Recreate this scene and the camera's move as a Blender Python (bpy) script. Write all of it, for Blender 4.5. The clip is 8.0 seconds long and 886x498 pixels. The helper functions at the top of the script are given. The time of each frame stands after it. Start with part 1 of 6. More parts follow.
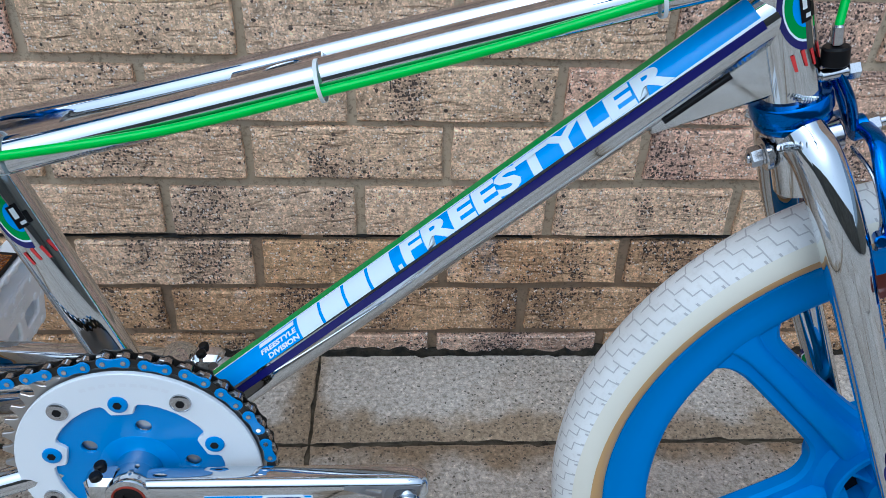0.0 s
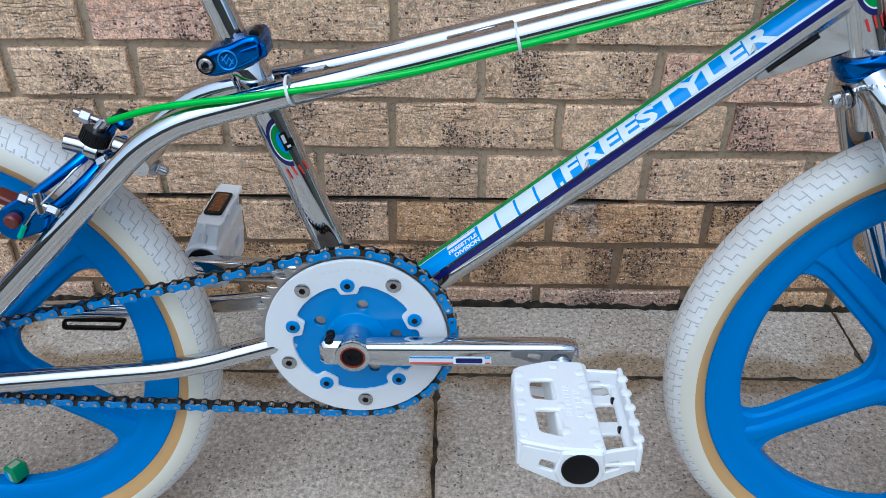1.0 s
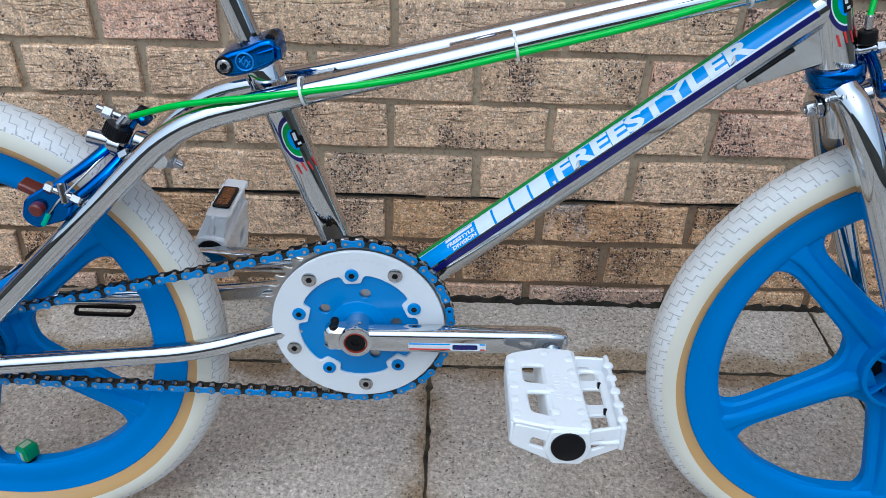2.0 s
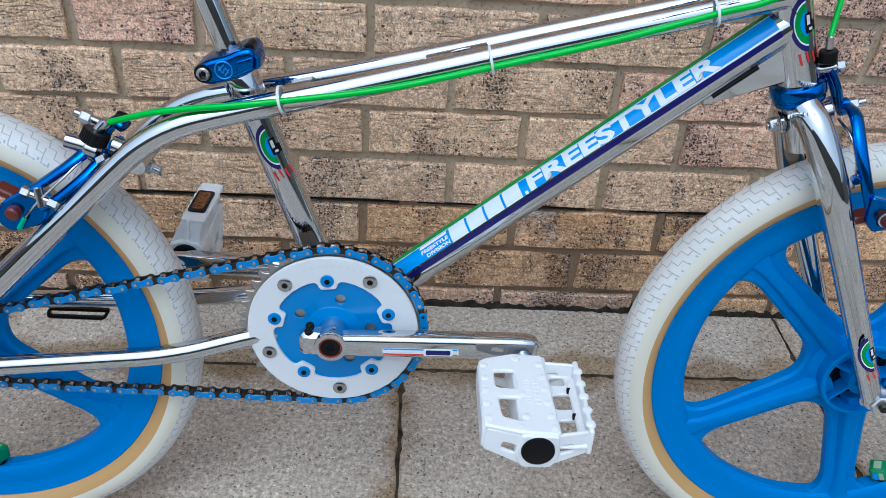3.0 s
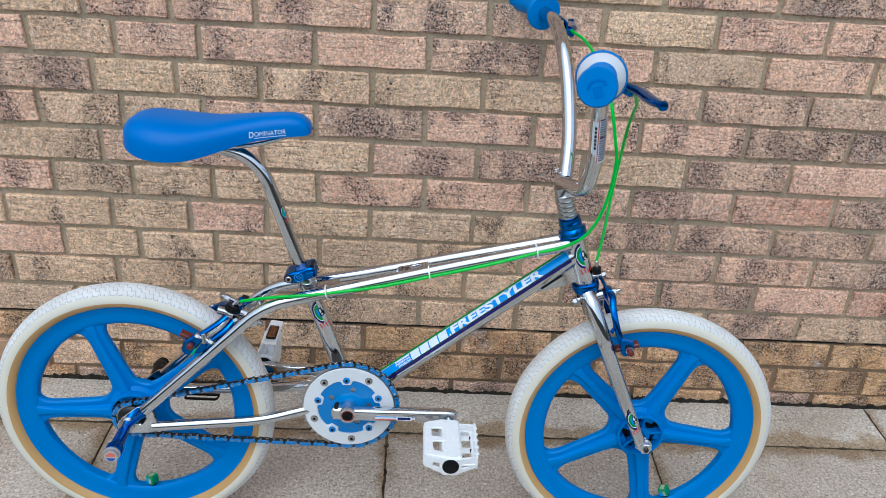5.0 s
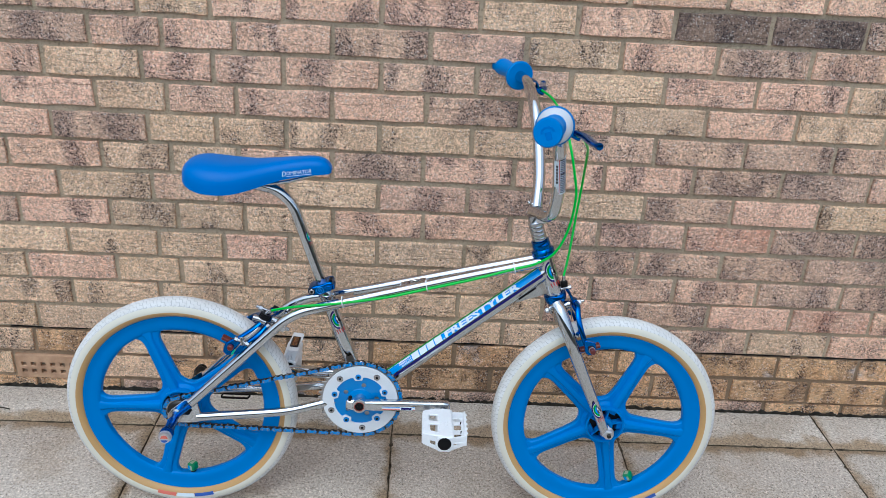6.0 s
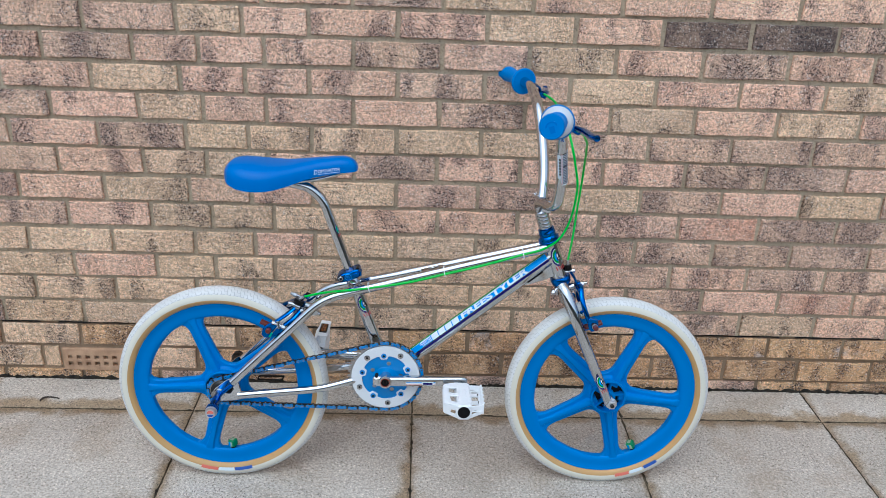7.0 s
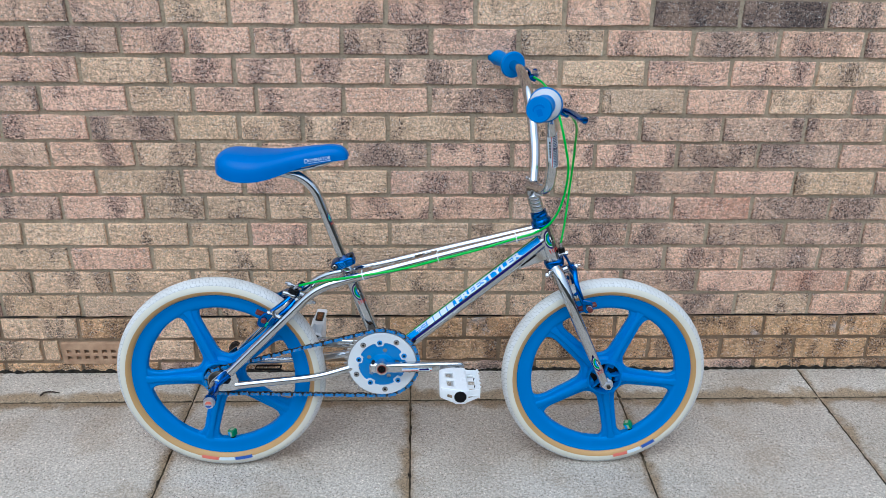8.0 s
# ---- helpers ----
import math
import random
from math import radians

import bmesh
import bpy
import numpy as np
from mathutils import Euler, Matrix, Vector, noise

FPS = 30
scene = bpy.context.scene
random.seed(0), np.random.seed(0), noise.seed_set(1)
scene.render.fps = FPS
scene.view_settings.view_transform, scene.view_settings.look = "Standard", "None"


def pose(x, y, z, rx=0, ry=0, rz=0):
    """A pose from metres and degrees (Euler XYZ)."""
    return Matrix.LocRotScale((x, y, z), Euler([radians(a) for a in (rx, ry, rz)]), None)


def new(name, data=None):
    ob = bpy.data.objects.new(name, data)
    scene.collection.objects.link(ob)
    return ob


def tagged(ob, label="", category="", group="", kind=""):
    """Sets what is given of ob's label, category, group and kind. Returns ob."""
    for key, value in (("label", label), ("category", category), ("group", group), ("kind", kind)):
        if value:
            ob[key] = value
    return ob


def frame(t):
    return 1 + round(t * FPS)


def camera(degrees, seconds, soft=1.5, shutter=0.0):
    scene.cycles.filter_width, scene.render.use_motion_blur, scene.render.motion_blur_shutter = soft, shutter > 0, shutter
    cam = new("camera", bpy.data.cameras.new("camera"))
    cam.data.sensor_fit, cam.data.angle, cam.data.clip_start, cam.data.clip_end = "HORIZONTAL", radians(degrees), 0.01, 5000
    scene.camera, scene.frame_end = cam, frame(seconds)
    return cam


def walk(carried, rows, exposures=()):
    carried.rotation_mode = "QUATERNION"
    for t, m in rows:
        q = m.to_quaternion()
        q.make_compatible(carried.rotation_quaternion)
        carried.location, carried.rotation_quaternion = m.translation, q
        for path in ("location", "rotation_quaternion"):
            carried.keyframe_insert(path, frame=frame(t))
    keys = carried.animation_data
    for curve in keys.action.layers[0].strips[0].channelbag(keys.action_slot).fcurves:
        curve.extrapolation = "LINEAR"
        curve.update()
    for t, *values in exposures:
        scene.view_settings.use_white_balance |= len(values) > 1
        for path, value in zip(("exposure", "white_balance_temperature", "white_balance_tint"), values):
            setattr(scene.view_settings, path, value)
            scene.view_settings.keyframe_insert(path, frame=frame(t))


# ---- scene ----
# ---- camera and its way ----
cam = camera(56.87, 8.0, soft=0.5)
ROWS = [
    (0.0, -0.1663, -0.8200, 0.7418, 54.863, -1.600, -2.142),
    (0.5, -0.2236, -0.9323, 0.7641, 55.744, -0.103, -0.148),
    (1.0, -0.2588, -1.0043, 0.7717, 56.085, -0.291, 1.013),
    (1.2, -0.2706, -1.0231, 0.7770, 56.170, -0.360, 1.269),
    (2.3, -0.2676, -1.0488, 0.7980, 56.275, -2.193, 0.342),
    (2.5, -0.2662, -1.0513, 0.8031, 56.319, -2.566, 0.069),
    (3.0, -0.2729, -1.0554, 0.8032, 56.341, -3.109, -0.680),
    (3.5, -0.2715, -1.0657, 0.8107, 56.213, -3.428, -1.299),
    (3.7, -0.2778, -1.0974, 0.8840, 55.500, -3.562, -1.601),
    (3.8, -0.2805, -1.1340, 0.9384, 55.426, -3.481, -1.605),
    (4.0, -0.2796, -1.2294, 1.0279, 56.300, -3.558, -1.334),
    (4.5, -0.2489, -1.4413, 1.1632, 58.827, -3.687, -0.902),
    (4.7, -0.2508, -1.5057, 1.2084, 60.065, -3.603, -0.946),
    (5.8, -0.2496, -1.8707, 1.3110, 65.045, -3.237, -0.838),
    (6.0, -0.2452, -1.9182, 1.3321, 65.594, -3.174, -0.908),
    (6.5, -0.2752, -2.0354, 1.3396, 66.548, -2.757, -1.006),
    (7.0, -0.2811, -2.1097, 1.3529, 66.643, -2.093, -1.231),
    (7.5, -0.2673, -2.1141, 1.3556, 66.380, -1.341, -1.488),
    (8.0, -0.2627, -2.1125, 1.3543, 65.655, -0.738, -1.749),
]
walk(cam, [(t, pose(*r)) for t, *r in ROWS], [(0.0, -0.01, 4940, 1), (0.5, -0.02, 5020, 1), (1.2, -0.02, 5110, 2), (3.5, -0.01, 5180, 2), (4.4, 0.00, 5400, 3), (6.0, 0.00, 5300, 3), (7.0, -0.01, 5250, 3), (8.0, -0.02, 5160, 2)])

# ---- world and sun: a bright overcast day ----
SUN_EL, SUN_AZ = 61.0, 200.0
world = bpy.data.worlds.new("overcast")
scene.world = world
world.use_nodes = True
wn = world.node_tree.nodes
sky = wn.new("ShaderNodeTexSky")
sky.sky_type, sky.sun_disc = "NISHITA", False
sky.sun_elevation, sky.sun_rotation = radians(SUN_EL), radians(SUN_AZ)
sky.air_density, sky.dust_density, sky.ozone_density = 1.0, 6.0, 1.0
pale = wn.new("ShaderNodeMixRGB")
pale.inputs[0].default_value = 0.32
bw = wn.new("ShaderNodeRGBToBW")
world.node_tree.links.new(sky.outputs[0], bw.inputs[0])
world.node_tree.links.new(sky.outputs[0], pale.inputs[1])
world.node_tree.links.new(bw.outputs[0], pale.inputs[2])
world.node_tree.links.new(pale.outputs[0], wn["Background"].inputs[0])
wn["Background"].inputs[1].default_value = 0.13

sun_data = bpy.data.lights.new("sun", "SUN")
sun_data.energy, sun_data.angle, sun_data.color = 1.3, radians(150), (1.0, 0.99, 0.97)
sun = new("sun", sun_data)
sun.matrix_world = pose(0, 0, 5, 90 - SUN_EL, 0, 180 - SUN_AZ)


# ---- materials ----
def material(name, colour, rough=0.5, metal=0.0, coat=0.0, spec=0.5):
    m = bpy.data.materials.new(name)
    m.use_nodes = True
    b = m.node_tree.nodes["Principled BSDF"]
    b.inputs["Base Color"].default_value = (*colour, 1)
    b.inputs["Roughness"].default_value = rough
    b.inputs["Metallic"].default_value = metal
    b.inputs["Coat Weight"].default_value = coat
    b.inputs["Specular IOR Level"].default_value = spec
    return m


class Nodes:
    """Short hand for building node trees."""

    def __init__(self, m, space="Object"):
        self.t = m.node_tree
        self.bsdf = self.t.nodes["Principled BSDF"]
        self.co = self.t.nodes.new("ShaderNodeTexCoord").outputs[space]

    def link(self, a, b):
        self.t.links.new(a, b)

    def add(self, kind, **values):
        n = self.t.nodes.new("ShaderNode" + kind)
        for k, v in values.items():
            n.inputs[k].default_value = v
        return n

    def scaled(self, sx, sy, sz, shift=None):
        n = self.add("Mapping", Scale=(sx, sy, sz))
        self.link(self.co, n.inputs["Vector"])
        if shift is not None:
            self.link(shift, n.inputs["Location"])
        return n.outputs[0]

    def noise(self, scale, detail=4.0, rough=0.55, vec=None):
        n = self.add("TexNoise", Scale=scale, Detail=detail, Roughness=rough)
        self.link(vec or self.co, n.inputs["Vector"])
        return n.outputs["Fac"]

    def voronoi(self, scale, vec=None, out="Distance"):
        n = self.add("TexVoronoi", Scale=scale)
        self.link(vec or self.co, n.inputs["Vector"])
        return n.outputs[out]

    def ramp(self, fac, *stops):
        n = self.t.nodes.new("ShaderNodeValToRGB")
        self.link(fac, n.inputs[0])
        r = n.color_ramp
        for i, (p, c) in enumerate(stops):
            e = r.elements[i] if i < 2 else r.elements.new(p)
            e.position = p
            e.color = (*c, 1) if isinstance(c, tuple) else (c, c, c, 1)
        return n.outputs[0]

    def mix(self, fac, a, b, kind="MIX"):
        n = self.t.nodes.new("ShaderNodeMixRGB")
        n.blend_type = kind
        for i, v in enumerate((fac, a, b)):
            if isinstance(v, (int, float)):
                n.inputs[i].default_value = v if i == 0 else (v, v, v, 1)
            elif isinstance(v, tuple):
                n.inputs[i].default_value = (*v, 1)
            else:
                self.link(v, n.inputs[i])
        return n.outputs[0]

    def math(self, op, a, b=0.0):
        n = self.t.nodes.new("ShaderNodeMath")
        n.operation = op
        for i, v in enumerate((a, b)):
            if isinstance(v, (int, float)):
                n.inputs[i].default_value = v
            else:
                self.link(v, n.inputs[i])
        return n.outputs[0]

    def bump(self, height, strength=0.5, distance=0.002, under=None):
        n = self.add("Bump", Strength=strength, Distance=distance)
        self.link(height, n.inputs["Height"])
        if under is not None:
            self.link(under, n.inputs["Normal"])
        self.link(n.outputs[0], self.bsdf.inputs["Normal"])
        return n.outputs[0]

    def colour(self, c):
        self.link(c, self.bsdf.inputs["Base Color"])

    def rough(self, r):
        self.link(r, self.bsdf.inputs["Roughness"])


def brick_material(name, light, mid, dark, patch=0.5, salts=0.0):
    """Rustic wire-cut brick: sandy face, burnt patches thick with black grit, pale grains and wavy tears."""
    m = material(name, mid, 0.88, spec=0.35)
    n = Nodes(m)
    info = n.t.nodes.new("ShaderNodeObjectInfo")
    shift = n.add("CombineXYZ")
    for i, k in enumerate((37.0, 11.0, 23.0)):
        n.link(n.math("MULTIPLY", info.outputs["Random"], k), shift.inputs[i])
    v = n.scaled(1, 1, 1, shift.outputs[0])
    wide = n.scaled(0.45, 1, 1.9, shift.outputs[0])
    tall = n.scaled(1.0, 1, 0.5, shift.outputs[0])
    body = n.ramp(n.noise(14, 4, 0.6, v), (0.34, mid), (0.66, light))
    tone = n.ramp(info.outputs["Random"], (0.0, (0.94, 0.94, 0.95)), (0.35, (1.05, 1.03, 0.98)), (0.7, (1.10, 1.07, 1.06)), (1.0, (1.18, 1.17, 1.14)))
    body = n.mix(1.0, body, tone, "MULTIPLY")
    burnt = n.ramp(n.noise(13, 2, 0.5, tall), (0.60 - 0.2 * patch, 0.0), (0.74 - 0.2 * patch, 1.0))
    body = n.mix(n.math("MULTIPLY", burnt, 0.40), body, tuple(1.5 * c for c in dark))
    # sand of many tints, a few millimetres and less
    def cells(scale, where):
        c = n.add("TexVoronoi", Scale=scale)
        n.link(where, c.inputs["Vector"])
        sep = n.add("SeparateColor")
        n.link(c.outputs["Color"], sep.inputs[0])
        return c.outputs["Distance"], sep.outputs
    rough = n.add("TexNoise", Scale=260.0, Detail=3.0)
    n.link(v, rough.inputs["Vector"])
    uneven = n.mix(0.0035, v, rough.outputs["Color"], "ADD")
    sand = n.ramp(cells(520, v)[1][1], (0.0, 0.60), (0.35, 0.95), (0.75, 1.08), (1.0, 1.48))
    body = n.mix(1.0, body, sand, "MULTIPLY")
    # fine noise puts the rough face's small lights and shades into the colour
    grain = n.ramp(n.noise(210, 4, 0.75, v), (0.30, 0.72), (0.5, 1.0), (0.70, 1.30))
    body = n.mix(1.0, body, grain, "MULTIPLY")
    clump = n.ramp(n.noise(120, 2, 0.6, v), (0.34, 0.74), (0.5, 1.01), (0.66, 1.24))
    body = n.mix(1.0, body, clump, "MULTIPLY")
    def specks(scale, size, share, where):
        dist, rnd = cells(scale, where)
        edge = n.math("MULTIPLY", n.math("ADD", rnd[2], 0.55), size)
        return n.math("MULTIPLY", n.math("LESS_THAN", dist, edge), n.math("LESS_THAN", rnd[0], share))
    few = specks(360, 0.38, n.math("ADD", n.math("MULTIPLY", burnt, 0.66), 0.012 + 0.10 * patch), uneven)
    big = specks(215, 0.35, n.math("ADD", n.math("MULTIPLY", burnt, 0.56), 0.006 + 0.05 * patch), uneven)
    dots = n.math("MAXIMUM", few, big)
    body = n.mix(n.math("MULTIPLY", dots, 0.88), body, (0.022, 0.019, 0.023))
    pale = specks(360, 0.34, 0.22, n.mix(0.006, n.scaled(1, 1, 1.01, shift.outputs[0]), rough.outputs["Color"], "ADD"))
    body = n.mix(n.math("MULTIPLY", pale, 0.70), body, (0.95, 0.88, 0.80))
    # wavy tears left by the wire, running along the brick; their crease shade is tinted into the colour
    level = n.math("FRACT", n.math("MULTIPLY", n.noise(11, 5, 0.58, wide), 8.0))
    tear = n.ramp(n.math("ABSOLUTE", n.math("SUBTRACT", level, 0.5)), (0.0, 1.0), (0.24, 0.0))
    where = n.ramp(n.noise(26, 3, 0.6, v), (0.40, 0.0), (0.58, 1.0))
    tear = n.math("MULTIPLY", tear, where)
    body = n.mix(n.math("MULTIPLY", tear, 0.27), body, tuple(1.25 * c for c in dark))
    if salts:
        bloom = n.ramp(n.noise(7.5, 4, 0.6, v), (0.62, 0.0), (0.72, salts))
        body = n.mix(bloom, body, (0.72, 0.73, 0.76))
    n.colour(body)
    fine = n.noise(300, 4, 0.75, v)
    h = n.math("ADD", n.math("MULTIPLY", n.noise(60, 3, 0.6, wide), 0.8), n.math("MULTIPLY", fine, 0.6))
    h = n.math("SUBTRACT", h, n.math("ADD", n.math("MULTIPLY", dots, 0.6), n.math("MULTIPLY", tear, 0.70)))
    n.bump(h, 1.0, 0.0032)
    return m


BRICK_BUFF = brick_material("brick_buff", (0.735, 0.530, 0.358), (0.600, 0.419, 0.274), (0.223, 0.149, 0.108), 0.30)
BRICK_PINK = brick_material("brick_pink", (0.785, 0.525, 0.378), (0.655, 0.418, 0.296), (0.223, 0.141, 0.124), 0.46)
BRICK_GREY = brick_material("brick_grey", (0.700, 0.482, 0.345), (0.565, 0.380, 0.272), (0.165, 0.111, 0.104), 0.68)
BRICK_DARK = brick_material("brick_dark", (0.29, 0.205, 0.155), (0.17, 0.12, 0.10), (0.05, 0.04, 0.040), 0.9)
BRICK_BROWN = brick_material("brick_brown", (0.68, 0.445, 0.255), (0.50, 0.300, 0.155), (0.115, 0.068, 0.042), 0.62, 0.5)
BRICK_RED = brick_material("brick_red", (0.66, 0.44, 0.325), (0.58, 0.33, 0.23), (0.26, 0.13, 0.10), 0.2)


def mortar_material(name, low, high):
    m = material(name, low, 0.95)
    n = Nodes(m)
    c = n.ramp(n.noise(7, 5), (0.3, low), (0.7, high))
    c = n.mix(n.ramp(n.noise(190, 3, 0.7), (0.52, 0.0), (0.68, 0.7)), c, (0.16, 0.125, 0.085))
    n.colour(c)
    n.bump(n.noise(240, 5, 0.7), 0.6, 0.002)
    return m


MORTAR = mortar_material("mortar", (0.40, 0.325, 0.225), (0.53, 0.44, 0.315))
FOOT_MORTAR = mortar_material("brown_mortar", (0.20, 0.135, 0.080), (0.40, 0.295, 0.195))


def slab_material():
    """Damp buff concrete paving with open aggregate."""
    m = material("paving_concrete", (0.4, 0.35, 0.28), 0.7)
    n = Nodes(m)
    geo = n.t.nodes.new("ShaderNodeNewGeometry")
    n.co = geo.outputs["Position"]
    info = n.t.nodes.new("ShaderNodeObjectInfo")
    base = n.ramp(n.noise(3.2, 5, 0.6), (0.3, (0.475, 0.420, 0.350)), (0.7, (0.615, 0.562, 0.490)))
    base = n.mix(1.0, base, n.ramp(info.outputs["Random"], (0.0, 0.92), (1.0, 1.05)), "MULTIPLY")
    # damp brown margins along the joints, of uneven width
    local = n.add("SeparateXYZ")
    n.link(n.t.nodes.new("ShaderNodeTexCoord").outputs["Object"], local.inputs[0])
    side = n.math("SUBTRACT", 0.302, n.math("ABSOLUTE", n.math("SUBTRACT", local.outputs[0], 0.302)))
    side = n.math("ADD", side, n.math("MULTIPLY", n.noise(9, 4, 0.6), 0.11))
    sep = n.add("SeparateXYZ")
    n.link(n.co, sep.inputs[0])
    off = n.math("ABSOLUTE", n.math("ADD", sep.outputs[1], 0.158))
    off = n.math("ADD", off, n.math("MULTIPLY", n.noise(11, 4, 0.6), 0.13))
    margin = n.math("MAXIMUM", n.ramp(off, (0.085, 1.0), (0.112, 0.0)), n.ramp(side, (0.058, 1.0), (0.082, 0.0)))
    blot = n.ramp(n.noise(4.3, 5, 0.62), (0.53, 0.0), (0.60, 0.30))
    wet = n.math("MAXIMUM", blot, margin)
    # grit and small stones of many tints
    def cells(scale, amount=0.004):
        w = n.add("TexNoise", Scale=240.0, Detail=2.0)
        n.link(n.co, w.inputs["Vector"])
        c = n.add("TexVoronoi", Scale=scale)
        n.link(n.mix(amount, n.co, w.outputs["Color"], "ADD"), c.inputs["Vector"])
        out = n.add("SeparateColor")
        n.link(c.outputs["Color"], out.inputs[0])
        return c.outputs["Distance"], out.outputs
    mottle = n.ramp(n.noise(150, 5, 0.8), (0.32, (0.46, 0.42, 0.36)), (0.5, (1.0, 1.0, 1.0)), (0.68, (1.50, 1.51, 1.54)))
    base = n.mix(1.0, base, mottle, "MULTIPLY")
    dist, rnd = cells(300)
    grain = n.ramp(rnd[1], (0.0, 0.58), (0.4, 0.94), (0.8, 1.06), (1.0, 1.45))
    base = n.mix(n.ramp(dist, (0.2, 0.9), (0.6, 0.35)), base, n.mix(1.0, base, grain, "MULTIPLY"))
    worn = n.ramp(n.noise(5, 4, 0.6), (0.46, 0.0), (0.62, 1.0))
    dist, rnd = cells(240, 0.006)
    share = n.math("ADD", n.math("MULTIPLY", n.math("MAXIMUM", n.math("MULTIPLY", worn, 0.6), margin), 0.50), 0.05)
    pits = n.math("MULTIPLY", n.math("LESS_THAN", dist, n.math("MULTIPLY", n.math("ADD", rnd[2], 0.35), 0.31)), n.math("LESS_THAN", rnd[0], share))
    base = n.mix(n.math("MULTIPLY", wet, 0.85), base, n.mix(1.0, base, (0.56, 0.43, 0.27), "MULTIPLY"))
    base = n.mix(n.math("MULTIPLY", pits, 0.82), base, (0.058, 0.045, 0.030))
    n.colour(base)
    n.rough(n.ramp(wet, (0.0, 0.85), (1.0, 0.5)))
    n.bump(n.math("SUBTRACT", n.noise(260, 4, 0.7), n.math("MULTIPLY", pits, 1.2)), 0.9, 0.0024)
    return m


# dark tone of the added unseen walls, mirrored as bands in the chrome
UNSEEN_WALL = material("garden_wall", (0.07, 0.065, 0.05), 0.9)
UNSEEN_WALL_N = Nodes(UNSEEN_WALL)
UNSEEN_WALL_N.colour(UNSEEN_WALL_N.ramp(UNSEEN_WALL_N.noise(2.5, 5), (0.3, (0.11, 0.105, 0.088)), (0.7, (0.21, 0.20, 0.165))))

SLAB = slab_material()
JOINT = material("joint_dirt", (0.035, 0.028, 0.018), 1.0)
JOINT_N = Nodes(JOINT)
JOINT_N.colour(JOINT_N.ramp(JOINT_N.noise(90, 4), (0.35, (0.006, 0.005, 0.003)), (0.7, (0.035, 0.028, 0.017))))
JOINT_N.bump(JOINT_N.noise(200, 4), 1.0, 0.004)
EARTH = material("joint_earth", (0.10, 0.08, 0.05), 1.0)
EARTH_N = Nodes(EARTH)
EARTH_N.colour(EARTH_N.ramp(EARTH_N.noise(45, 5), (0.35, (0.022, 0.017, 0.011)), (0.7, (0.16, 0.125, 0.080))))
EARTH_N.bump(EARTH_N.noise(200, 4), 1.0, 0.004)

CHROME = material("chrome", (0.575, 0.60, 0.625), 0.04, 1.0)
STEEL = material("bright_steel", (0.47, 0.48, 0.50), 0.17, 1.0)
ALLOY = material("brushed_alloy", (0.70, 0.71, 0.73), 0.32, 1.0)
BLACK = material("black_plastic", (0.006, 0.006, 0.007), 0.34, spec=0.14)
BLACK_STEEL = material("black_steel", (0.05, 0.048, 0.045), 0.35, 0.9)
BLUE_ANO = material("blue_anodised", (0.009, 0.125, 0.46), 0.14, 0.95)
BLUE = material("blue_nylon", (0.006, 0.180, 0.555), 0.50, spec=0.22)
BLUE_SADDLE = material("blue_saddle", (0.0, 0.14, 0.50), 0.42, spec=0.25)
BLUE_PAINT = material("blue_paint", (0.012, 0.205, 0.57), 0.3)
WHITE_PAINT = material("white_paint", (0.70, 0.73, 0.76), 0.35)
WHITE_NYLON = material("white_nylon", (0.79, 0.81, 0.83), 0.32)
GREEN_CABLE = material("green_cable", (0.02, 0.50, 0.03), 0.35)
RED_PAD = material("red_brake_rubber", (0.115, 0.016, 0.012), 0.32)
TAN = material("tan_sidewall", (0.52, 0.315, 0.115), 0.45)
CREAM = material("cream_rubber", (0.70, 0.68, 0.58), 0.40)


